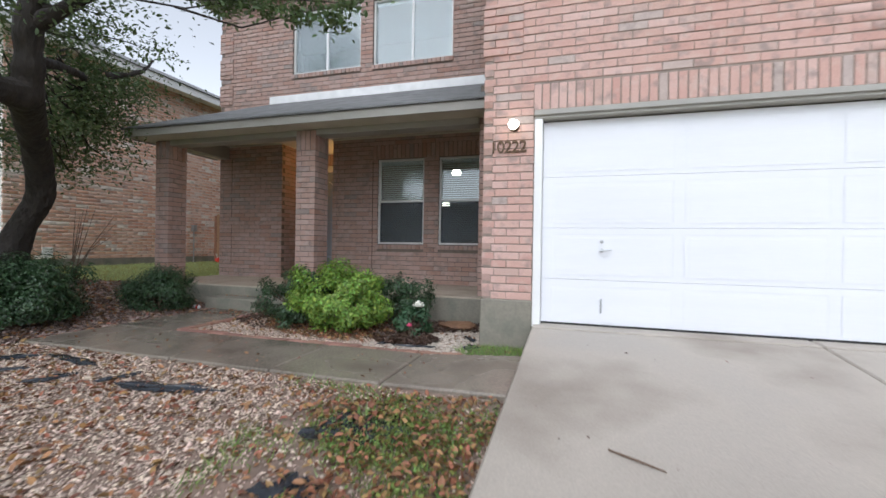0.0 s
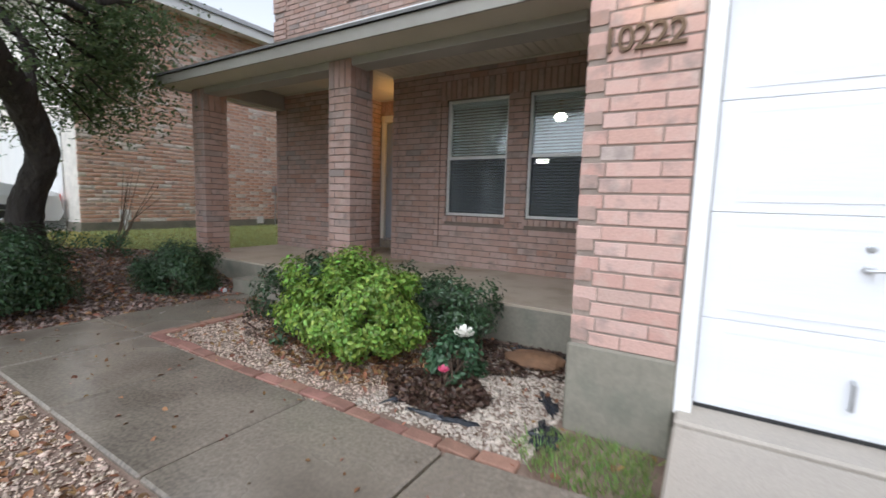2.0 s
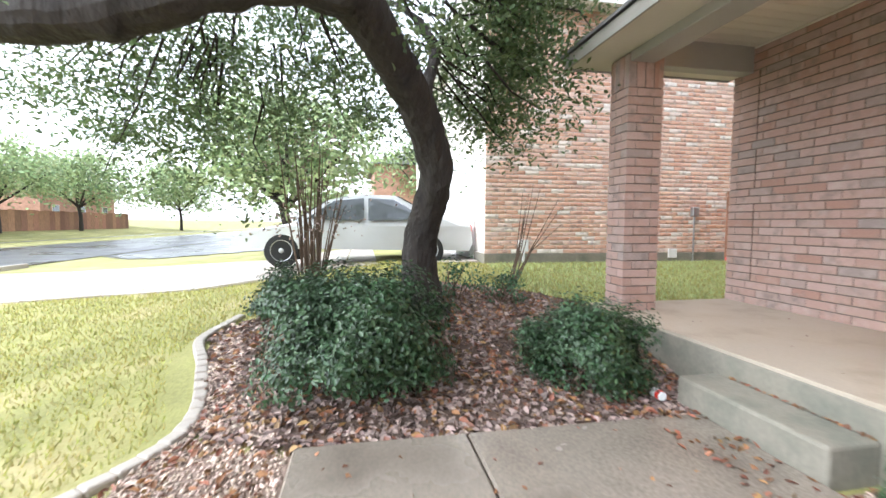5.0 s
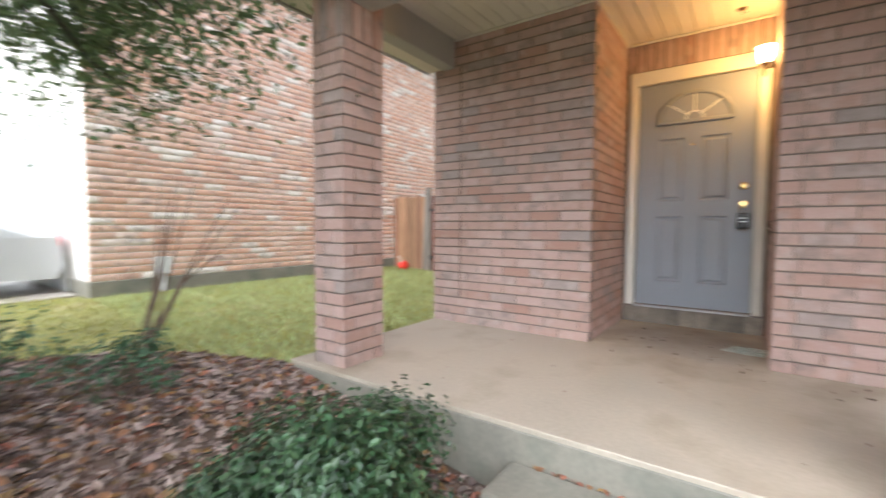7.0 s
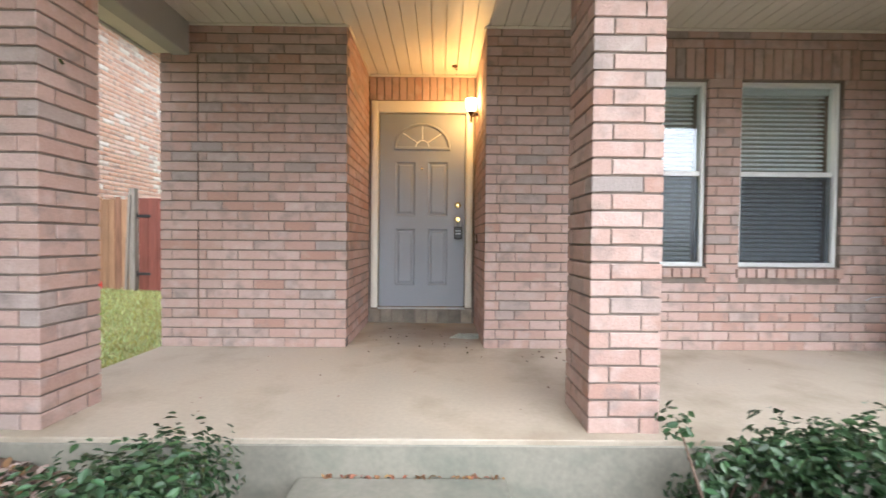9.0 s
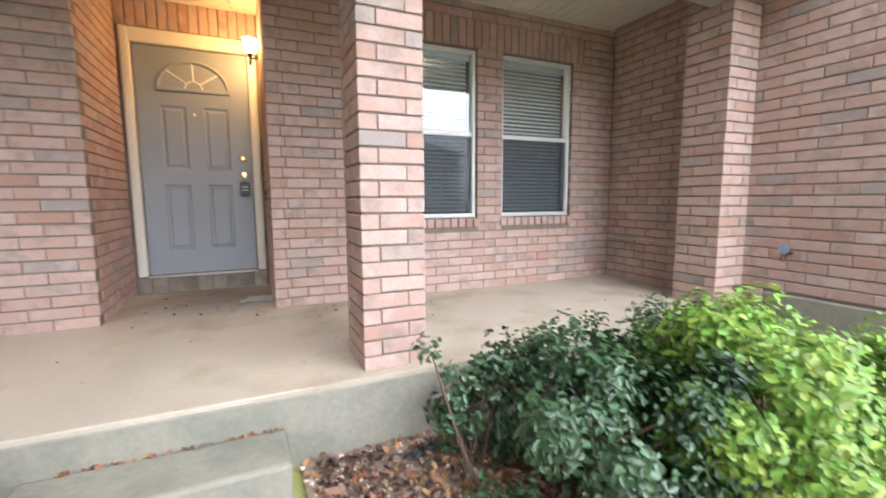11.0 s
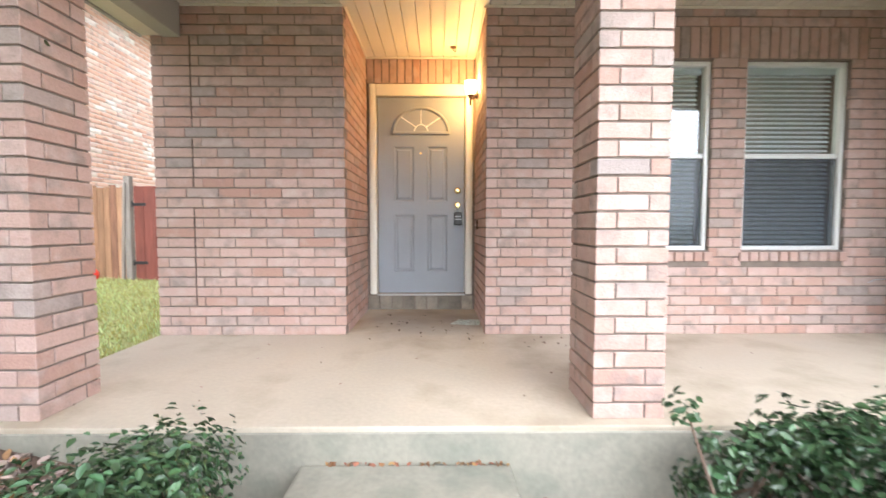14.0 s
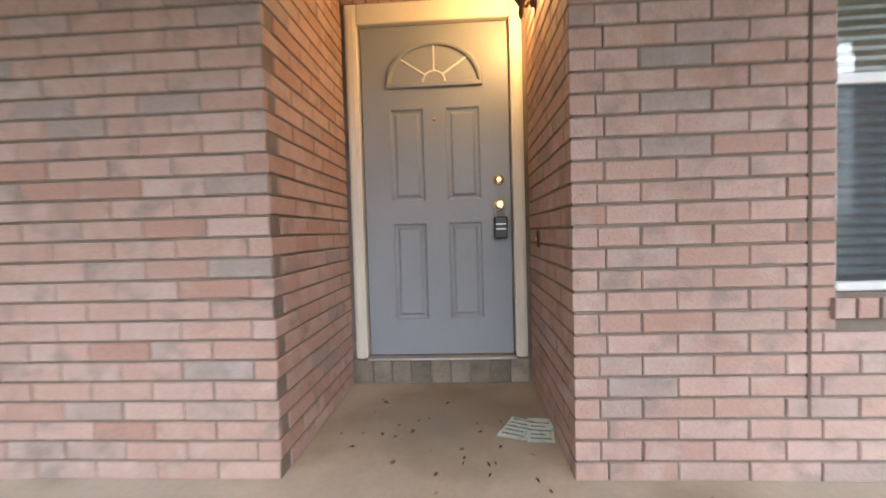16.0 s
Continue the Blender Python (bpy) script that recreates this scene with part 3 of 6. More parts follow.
part("soffit", boxm(RX0 + 0.02, RX1, RY0 + 0.02, PY0 + 0.06, EAVE + 0.015, EAVE + 0.03), CREAM, proof)
part("soffit", boxm(RX0 + 0.02, SB0 + 0.01, PY0 + 0.06, -0.004, EAVE + 0.015, EAVE + 0.03), CREAM, proof)
part("flashing", boxm(-0.86, RX1, -0.03, -0.004, FH - 0.01, FH + 0.135), FLASH, proof, "pale metal flashing along the wall")
BZ, SBZ = 2.30, 2.37
part("beam", boxm(PIL[0][1], NIBX - 0.004, -1.545, -1.30, BZ, CEIL + 0.05, bevel=0.006), TRIM, proof, "taupe boxed porch beam")
part("beam", boxm(SB0, SB1, PY1 - 0.02, -0.004, SBZ, CEIL + 0.05, bevel=0.006), TRIM, proof, "taupe boxed porch beam")
bm = bmesh.new()
x = SB1 - 0.04
while x < WX1:
    x2 = min(x + 0.118, WX1)
    y_in = ALCY if (x2 > ALC0 and x < ALC1) else -0.003
    box(bm, x, x2 - 0.007, PY1 - 0.04, y_in, CEIL + 0.002, CEIL + 0.022)
    x += 0.118
box(bm, SB1 - 0.06, WX1, PY1 - 0.06, -0.003, CEIL + 0.026, CEIL + 0.04)
box(bm, ALC0 - 0.01, ALC1 + 0.01, -0.003, ALCY, CEIL + 0.027, CEIL + 0.041)
tr = mark(new("trim"), "thin cream moulding along the porch ceiling", "moulding", "structure")
for a in ((SB1 + 0.002, ALC0 - 0.002, -0.016, -0.002), (ALC1 + 0.002, WX1 - 0.002, -0.016, -0.002), (ALC0 + 0.002, ALC1 - 0.002, ALCY - 0.03, ALCY - 0.016)):
    part("moulding", boxm(a[0], a[1], a[2], a[3], CEIL - 0.02, CEIL, bevel=0.004), CREAM, tr)
for xx in (ALC0 + 0.002, ALC1 - 0.016):
    part("moulding", boxm(xx, xx + 0.014, 0.0, ALCY - 0.032, CEIL - 0.02, CEIL, bevel=0.004), CREAM, tr)
mark(part("ceiling", bm, CREAM), "cream beadboard porch ceiling, warm lit at the door", "ceiling", "structure")


# ---------------------------------------------------------------- brick laying
PIECES = {}


def piece_mesh(w, h, d, material):
    """One brick: origin at its lower left face corner; u along x, face at y = 0, depth along +y."""
    key = (round(w, 3), round(h, 3), round(d, 3), material.name)
    if key not in PIECES:
        me = bpy.data.meshes.new("brick")
        v, f = piece_geo(w, h, d)
        me.from_pydata(v, [], f)
        me.materials.append(material)
        PIECES[key] = me
    return PIECES[key]


def piece_geo(w, h, d, c=0.0035):
    v = [(c, 0, c), (w - c, 0, c), (w - c, 0, h - c), (c, 0, h - c), (0, c, 0), (w, c, 0), (w, c, h), (0, c, h), (0, d, 0), (w, d, 0), (w, d, h), (0, d, h)]
    f = [(0, 1, 2, 3)]
    for i in range(4):
        j = (i + 1) % 4
        f += [(i, i + 4, j + 4, j), (i + 4, i + 8, j + 8, j + 4)]
    return v, f


def bond(L, z0, z1, holes=(), phase=0, wrap0=None, wrap1=None, course=COURSE, length=BLEN):
    """Running bond: rows of (u, z, w, h, depth). wrap: the parity of courses whose end brick turns the corner there."""
    out = []
    k = 0
    z = z0
    rng = random.Random(int(L * 1000) + phase)
    while z < z1 - 0.02:
        h = min(course - JOINT, z1 - z)
        a, b = 0.0, L
        if wrap0 is not None and k % 2 != wrap0:
            a = 0.0965
        if wrap1 is not None and k % 2 != wrap1:
            b = L - 0.0965
        u = -(0.0 if (k + phase) % 2 == 0 else length * 0.5)
        row = []
        while u < b:
            p, q = max(u, a), min(u + length - HEAD + rng.uniform(-0.003, 0.002), b)
            spans = [(p, q)]
            for hu0, hu1, hz0, hz1 in holes:
                if z + h > hz0 + 0.006 and z < hz1 - 0.006:
                    nxt = []
                    for s0, s1 in spans:
                        if hu0 > s0:
                            nxt.append((s0, min(s1, hu0)))
                        if hu1 < s1:
                            nxt.append((max(s0, hu1), s1))
                    spans = nxt
            row += [list(sp) for sp in spans if sp[1] - sp[0] > 0.001]
            u += length
        whole = []
        for s0, s1 in row:
            if whole and s0 - whole[-1][1] < 0.02 and (s1 - s0 < 0.05 or whole[-1][1] - whole[-1][0] < 0.05):
                whole[-1][1] = s1
            else:
                whole.append([s0, s1])
        for s0, s1 in whole:
            if s1 - s0 > 0.022:
                edge = (s0 < 0.005 and wrap0 is not None) or (s1 > L - 0.005 and wrap1 is not None)
                out.append((s0, z, s1 - s0, h, 0.09 if edge else 0.03))
        z += course
        k += 1
    return out


def lay(parent, origin, udir, rows, material, joined, keep=300, rank=None, name="brick"):
    """Lays the rows of a bond on a wall face: the nearest as parts, the rest in one mesh."""
    u = Vector(udir).normalized()
    zz = Vector((0, 0, 1))
    inward = -(u.cross(zz))
    basis = Matrix((u, inward, zz)).transposed().to_4x4()
    rng = random.Random(len(rows))
    if rank:
        rows = sorted(rows, key=rank)
    for r in rows[:keep]:
        w = round(r[2] / 0.004) * 0.004
        ob = new(name, piece_mesh(w, round(r[3], 3), r[4], material))
        ob.parent = parent
        p = Vector(origin) + u * r[0] + zz * r[1] + inward * rng.uniform(-0.0015, 0.002)
        ob.matrix_world = Matrix.Translation(p) @ basis @ pose(0, 0, 0, 0, rng.uniform(-0.25, 0.25), 0)
    rest = rows[keep:]
    if rest:
        V, F = [], []
        for r in rest:
            v, f = piece_geo(r[2], r[3], r[4])
            o = Vector(origin) + u * r[0] + zz * r[1] + inward * rng.uniform(-0.0015, 0.002)
            k = len(V)
            V += [tuple(o + u * a + inward * b + zz * c) for a, b, c in v]
            F += [tuple(i + k for i in q) for q in f]
        ob = soup("brickwork", V, F, joined, parent)
        ob.matrix_parent_inverse = parent.matrix_world.inverted()
        tagged(ob, kind="stuff")


def soldiers(x0, x1, z0, h, pitch=COURSE):
    n = max(1, round((x1 - x0) / pitch))
    p = (x1 - x0) / n
    return [(x0 + i * p, z0, p - JOINT, h - JOINT, 0.04) for i in range(n)]


# ---------------------------------------------------------------- front door
door = thing("door_1", (0, ALCY, 0))
mark(door, "closed grey panelled front door with arched glass light, brass locks", "door", "structure")
DZ0, DZ1, DW = 0.172, 2.235, 0.455


def rel(bm, off):
    bmesh.ops.translate(bm, verts=bm.verts, vec=[-c for c in off])
    return bm


D0 = (0, ALCY, 0)
bm = bmesh.new()
box(bm, -0.54, -DW - 0.012, ALCY - 0.012, ALCY + 0.12, 0.165, 2.365, bevel=0.006)
box(bm, DW + 0.012, 0.54, ALCY - 0.012, ALCY + 0.12, 0.165, 2.365, bevel=0.006)
part("door_frame", rel(bm, D0), ALMOND, door, "almond painted door casing")
part("door_frame", rel(boxm(-DW - 0.012, DW + 0.012, ALCY - 0.011, ALCY + 0.12, DZ1 + 0.006, 2.364, bevel=0.006), D0), ALMOND, door, "almond painted head casing")
bm = bmesh.new()
box(bm, -0.525, -DW - 0.028, ALCY - 0.02, ALCY - 0.011, 0.165, 2.33, bevel=0.003)
box(bm, DW + 0.028, 0.525, ALCY - 0.02, ALCY - 0.011, 0.165, 2.33, bevel=0.003)
part("casing_moulding", rel(bm, D0), ALMOND, door)
# the leaf: grid of rails and stiles round the sunk panels and the fanlight
leaf_y = ALCY + 0.035
fan_c, fan_r, fan_z = 0.0, 0.285, 1.885
panels = [(-0.285, -0.075, 1.15, 1.725), (0.065, 0.275, 1.15, 1.725), (-0.285, -0.075, 0.40, 1.01), (0.065, 0.275, 0.40, 1.01)]
bm = bmesh.new()
xs = sorted({-DW, DW, -0.285, -0.075, 0.065, 0.275})
zs = sorted({DZ0, 0.40, 1.01, 1.15, 1.725, fan_z - 0.03})
for i in range(len(xs) - 1):
    for j in range(len(zs) - 1):
        cx, cz = (xs[i] + xs[i + 1]) / 2, (zs[j] + zs[j + 1]) / 2
        if not any(p[0] < cx < p[1] and p[2] < cz < p[3] for p in panels):
            box(bm, xs[i], xs[i + 1], leaf_y, leaf_y + 0.045, zs[j], zs[j + 1])
# top of the leaf with the arch cut out
arc = [(fan_r * math.cos(a), fan_z + 0.84 * fan_r * math.sin(a)) for a in [math.pi * i / 24 for i in range(25)]]
for y in (leaf_y, leaf_y + 0.045):
    o = [bm.verts.new(p) for p in ((DW, y, fan_z - 0.03), (DW, y, DZ1), (-DW, y, DZ1), (-DW, y, fan_z - 0.03))]
    ar = [bm.verts.new((x, y, z)) for x, z in arc]
    bl, br_ = bm.verts.new((-fan_r, y, fan_z - 0.03)), bm.verts.new((fan_r, y, fan_z - 0.03))
    bm.faces.new([o[0], o[1], ar[12]] + ar[11::-1] + [br_])
    bm.faces.new([o[1], o[2], ar[12]])
    bm.faces.new([o[2], o[3], bl] + ar[24:11:-1])
    bm.faces.new([bl, br_] + ar)
part("door_leaf", rel(bm, D0), DOORG, door)
for p in panels:
    bm = bmesh.new()
    x0, x1, z0, z1 = p
    rings = []
    for inset, dy in ((0.0, 0.0), (0.012, 0.011), (0.026, 0.012), (0.042, 0.003)):
        rings.append([bm.verts.new((x, leaf_y + dy, z)) for x, z in ((x0 + inset, z0 + inset), (x1 - inset, z0 + inset), (x1 - inset, z1 - inset), (x0 + inset, z1 - inset))])
    for a, b in zip(rings, rings[1:]):
        for i in range(4):
            bm.faces.new((a[i], a[(i + 1) % 4], b[(i + 1) % 4], b[i]))
    bm.faces.new(rings[-1])
    part("door_panel", rel(bm, D0), DOORG, door)
# fanlight: rim, frosted glass, muntins
rim = bmesh.new()
tube(rim, [(x, leaf_y - 0.004, z) for x, z in arc], [0.017] * 25, 8)
box(rim, -fan_r - 0.016, fan_r + 0.016, leaf_y - 0.018, leaf_y + 0.01, fan_z - 0.032, fan_z, bevel=0.005)
fan = part("fanlight_frame", rel(rim, D0), DOORG, door, "grey arched fanlight frame")
# Daylight coming through from indoors is painted as this pale blue base.
FROST = mat("daylit_frosted_glass", (0.66, 0.80, 0.92), 0.15, var=0.25, scale=14, fine=60, bump=0.002, spec=0.7)
bm = bmesh.new()
bm.faces.new([bm.verts.new((x * 0.98, leaf_y + 0.006 + ALCY * 0, z)) for x, z in arc])
part("fanlight_glass", rel(bm, D0), FROST, fan)
bm = bmesh.new()
for ang in (40, 90, 140):
    a = radians(ang)
    tube(bm, [(0.07 * math.cos(a), leaf_y, fan_z + 0.07 * math.sin(a)), (fan_r * 0.97 * math.cos(a), leaf_y, fan_z + 0.82 * fan_r * math.sin(a))], [0.006, 0.006], 6)
tube(bm, [(0.07 * math.cos(a), leaf_y, fan_z + 0.07 * math.sin(a)) for a in [math.pi * i / 10 for i in range(11)]], [0.006] * 11, 6)
part("muntin", rel(bm, D0), WHITE, fan, "thin white muntin bars")
part("peephole", rel(lathe(bmesh.new(), [(0.012, 0), (0.012, -0.006), (0.007, -0.008)], (-0.005, leaf_y, 1.655), 12, "y"), D0), BRASS, door)
lock = part("deadbolt", rel(lathe(bmesh.new(), [(0.034, 0.0), (0.034, -0.008), (0.028, -0.016), (0.016, -0.02), (0.014, -0.03)], (0.385, leaf_y, 1.265), 20, "y"), D0), BRASS, door, "round brass deadbolt")
knob = part("door_knob", rel(lathe(bmesh.new(), [(0.034, 0.0), (0.034, -0.006), (0.012, -0.012), (0.012, -0.035), (0.026, -0.05), (0.029, -0.062), (0.02, -0.075)], (0.385, leaf_y, 1.11), 20, "y"), D0), BRASS, door, "brass door knob")
bm = boxm(0.345, 0.43, leaf_y - 0.085, leaf_y - 0.045, 0.90, 1.035, bevel=0.012, seg=2)
lb = part("lock_box", rel(bm, D0), BLACK, door, "black key lock box hung on the knob")
bm = bmesh.new()
tube(bm, [(0.36, leaf_y - 0.062, 1.03), (0.362, leaf_y - 0.062, 1.105), (0.385, leaf_y - 0.062, 1.135), (0.408, leaf_y - 0.062, 1.105), (0.41, leaf_y - 0.062, 1.03)], [0.006] * 5, 8)
part("shackle", rel(bm, D0), STEEL, lb)
bm = bmesh.new()
for i in range(2):
    box(bm, 0.358, 0.418, leaf_y - 0.088, leaf_y - 0.0845, 0.985 - i * 0.03, 0.993 - i * 0.03)
part("dial_row", rel(bm, D0), STEEL, lb)
part("threshold", rel(boxm(-DW - 0.01, DW + 0.01, ALCY - 0.03, ALCY + 0.10, 0.152, 0.168, bevel=0.004), D0), STEEL, door, "metal door threshold")
part("door_backing", rel(boxm(-0.53, 0.53, leaf_y + 0.06, leaf_y + 0.10, 0.16, 2.37), D0), DARKROOM, door)

# wall lantern in the recess
lantern = thing("wall_lantern", (0.49, 0.68, 2.2))
mark(lantern, "lit bronze wall lantern with frosted glass beside the door", "lamp")
part("back_plate", lathe(bmesh.new(), [(0.045, 0.066), (0.045, 0.056), (0.03, 0.045)], (0, 0, -0.06), 16, "x"), BRONZE, lantern)
bm = bmesh.new()
tube(bm, [(0.05, 0, -0.06), (0.03, 0, -0.10), (0.0, 0, -0.10), (0, 0, -0.065)], [0.009] * 4, 8)
lathe(bm, [(0.008, -0.16), (0.014, -0.13), (0.010, -0.10), (0.03, -0.068), (0.036, -0.06)], (0, 0, 0), 14)
part("arm", bm, BRONZE, lantern)
sh = part("shade", lathe(bmesh.new(), [(0.034, -0.058), (0.05, 0.0), (0.058, 0.06), (0.056, 0.062)], (0, 0, 0), 20), LAMPGLASS, lantern, "glowing frosted glass shade")
sh.visible_shadow = False
lamp1 = new("lantern_bulb", bpy.data.lights.new("lantern_bulb", "POINT"))
lamp1.data.energy, lamp1.data.color, lamp1.data.shadow_soft_size = 5.2, (1.0, 0.49, 0.11), 0.045
lamp1.location = (0.49, 0.68, 2.21)

# ---------------------------------------------------------------- windows


def window(name, x0, x1, z0, z1, label, y=0.055, slider=False):
    """Single-hung window: frame, two sashes, glass, slatted blind, screen on the lower half."""
    w = thing(name, ((x0 + x1) / 2, y, z0))
    mark(w, label, "window", "structure")
    o = ((x0 + x1) / 2, y, z0)
    t = 0.035
    for a in ((x0, x0 + t, z0, z1), (x1 - t, x1, z0, z1), (x0 + t, x1 - t, z1 - t, z1), (x0 + t, x1 - t, z0, z0 + t)):
        part("window_frame", rel(boxm(a[0], a[1], y - 0.012, y + 0.06, a[2], a[3], bevel=0.004), o), ALU, w)
    zm = z0 + (z1 - z0) * 0.505
    if slider:
        xm = (x0 + x1) / 2
        part("meeting_rail", rel(boxm(xm - 0.022, xm + 0.022, y, y + 0.05, z0 + t, z1 - t, bevel=0.004), o), WHITE, w)
    else:
        part("meeting_rail", rel(boxm(x0 + t, x1 - t, y - 0.004, y + 0.05, zm - 0.02, zm + 0.02, bevel=0.004), o), ALU, w)
    g = part("pane", rel(boxm(x0 + t, x1 - t, y + 0.022, y + 0.026, z0 + t, z1 - t), o), GLASS, w)
    g.visible_shadow = False
    if not slider:
        part("screen", rel(boxm(x0 + t, x1 - t, y + 0.010, y + 0.013, z0 + t, zm - 0.02), o), SCREENM, w, "dark insect screen over the lower sash")
    bl = part("blind", rel(boxm(x0 + t, x1 - t, y + 0.05, y + 0.085, z1 - t - 0.045, z1 - t, bevel=0.004), o), BLIND, w, "white horizontal slatted blind")
    pitch = 0.0235 if slider else 0.038
    n = int((z1 - z0 - 2 * t - 0.05) / pitch)
    hw = 0.0125 if slider else 0.0165
    end = 0.006 if slider else 0.03
    slat = None
    for i in range(n):
        if slat is None:
            b = bmesh.new()
            xa, xb = -(x1 - x0) / 2 + t + 0.006, (x1 - x0) / 2 - t - end
            vs = [b.verts.new(p) for p in ((xa, -hw, 0), (xb, -hw, 0), (xb, 0, 0.003), (xa, 0, 0.003), (xb, hw, 0), (xa, hw, 0))]
            b.faces.new((vs[0], vs[1], vs[2], vs[3]))
            b.faces.new((vs[3], vs[2], vs[4], vs[5]))
            slat = mesh_of(b, "slat")
            slat.materials.append(BLIND)
        s_ = new("slat", slat)
        s_.parent = bl
        s_.matrix_basis = pose(0, 0.067, z1 - z0 - t - 0.06 - i * pitch, 46, 0, 0)
    return w


SCREENM = bpy.data.materials.new("insect_screen_mesh")
SCREENM.use_nodes = True
_n, _l = SCREENM.node_tree.nodes, SCREENM.node_tree.links
_b = _n["Principled BSDF"]
_b.inputs["Base Color"].default_value, _b.inputs["Roughness"].default_value = (0.035, 0.045, 0.065, 1), 0.6
_t, _m = _n.new("ShaderNodeBsdfTransparent"), _n.new("ShaderNodeMixShader")
_m.inputs[0].default_value = 0.4
_l.new(_t.outputs[0], _m.inputs[1])
_l.new(_b.outputs[0], _m.inputs[2])
_l.new(_m.outputs[0], _n["Material Output"].inputs[0])

window("window_1", *W1, WZ0, WZ1, "single-hung porch window with white blind and dark screen")
window("window_2", *W2, WZ0, WZ1, "single-hung porch window with white blind and dark screen")
window("window_3", *U1, UZ0, UZ1, "upper sliding window with pale blind", slider=True)
window("window_4", *U2, UZ0, UZ1, "upper sliding window with pale blind", slider=True)

# rooms behind the windows
bm = bmesh.new()
box(bm, 0.95, 4.0, 4.2, 4.3, -0.1, 2.75)
box(bm, 0.95, 4.0, 0.26, 4.3, -0.12, -0.02)
box(bm, 0.95, 4.0, 0.26, 4.3, 2.70, 2.80)
box(bm, 0.93, 0.99, 0.26, 4.3, -0.02, 2.70)
box(bm, 3.97, 4.04, 0.26, 4.3, -0.02, 2.70)
mark(part("wall_front_room", bm, DARKROOM), "plain room behind the porch windows", "room", "structure")
bm = bmesh.new()
box(bm, -1.9, 4.0, 2.4, 2.5, 3.2, 5.6)
box(bm, -1.9, 4.0, 0.26, 2.5, 3.2, 3.3)
box(bm, -1.9, 4.0, 0.26, 2.5, 5.5, 5.6)
mark(part("wall_upper_room", bm, DARKROOM), "plain room behind the upper windows", "room", "structure")
clamp = thing("ceiling_light", (2.43, 2.0, 2.70))
mark(clamp, "lit round ceiling light inside the front room", "lamp")
part("canopy", lathe(bmesh.new(), [(0.09, 0), (0.09, -0.03), (0.03, -0.05), (0.012, -0.30)], seg=16), BRASS, clamp)
part("globe", lathe(bmesh.new(), [(0.03, -0.34), (0.09, -0.37), (0.105, -0.42), (0.07, -0.47), (0.03, -0.49)], seg=18), ROOMLAMP, clamp, "glowing glass bowl")
tl = thing("pendant_lamp", (2.17, 2.0, 2.70))
mark(tl, "lit small pendant lamp inside the front room", "lamp")
part("cord", lathe(bmesh.new(), [(0.006, 0), (0.006, -1.02)], seg=8), BLACK, tl)
part("shade", lathe(bmesh.new(), [(0.03, -1.02), (0.10, -1.08), (0.11, -1.13), (0.04, -1.15)], seg=16), ROOMLAMP, tl, "glowing pendant shade")

# ---------------------------------------------------------------- pillars and nib
for i, (x0, x1) in enumerate(PIL):
    p = mark(new("porch_pillar"), "square pink-red brick porch pillar on the slab edge", "pillar", "structure", "porch pillars")
    part("pillar_core", boxm(x0 + MB, x1 - MB, PY0 + MB, PY1 - MB, 0, EAVE + 0.01), MORTAR, p)
    L = x1 - x0
    head = 0.23
    top_z = EAVE - head
    for k in range(int(top_z / COURSE)):
        z, h = k * COURSE, COURSE - JOINT
        for org, ud in (((x0, PY0, 0), (1, 0, 0)), ((x1, PY0, 0), (0, 1, 0)), ((x1, PY1, 0), (-1, 0, 0)), ((x0, PY1, 0), (0, -1, 0))):
            face = L if ud[0] else PY1 - PY0
            a, b = (0.0, face - 0.0965) if k % 2 == 0 else (0.0965, face)
            lay(p, org, ud, [(a, z, b - a, h, 0.09)], BRICK, BRICK_J)
    zt = int(top_z / COURSE) * COURSE
    for org, ud in (((x0, PY0, 0), (1, 0, 0)), ((x1, PY0, 0), (0, 1, 0)), ((x1, PY1, 0), (-1, 0, 0)), ((x0, PY1, 0), (0, -1, 0))):
        lay(p, org, ud, [(0.0 + j * (L if ud[0] else PY1 - PY0) / 4, zt, (L if ud[0] else PY1 - PY0) / 4 - JOINT * 0.8, EAVE - zt - 0.002, 0.05) for j in range(4)], BRICK, BRICK_J)
nib = mark(new("porch_pilaster"), "brick pilaster where the porch beam meets the garage", "pillar", "structure")
part("pillar_core", boxm(NIBX + MB, GX0 + 0.02, NY0 + MB, NY1 - MB, 0, CEIL + 0.2), MORTAR, nib)
lay(nib, (NIBX, NY1, 0), (0, -1, 0), bond(NY1 - NY0, 0, CEIL, wrap1=1), BRICK, BRICK_J)
lay(nib, (NIBX, NY0, 0), (1, 0, 0), bond(GX0 - NIBX - 0.004, 0, CEIL, wrap0=0), BRICK, BRICK_J)

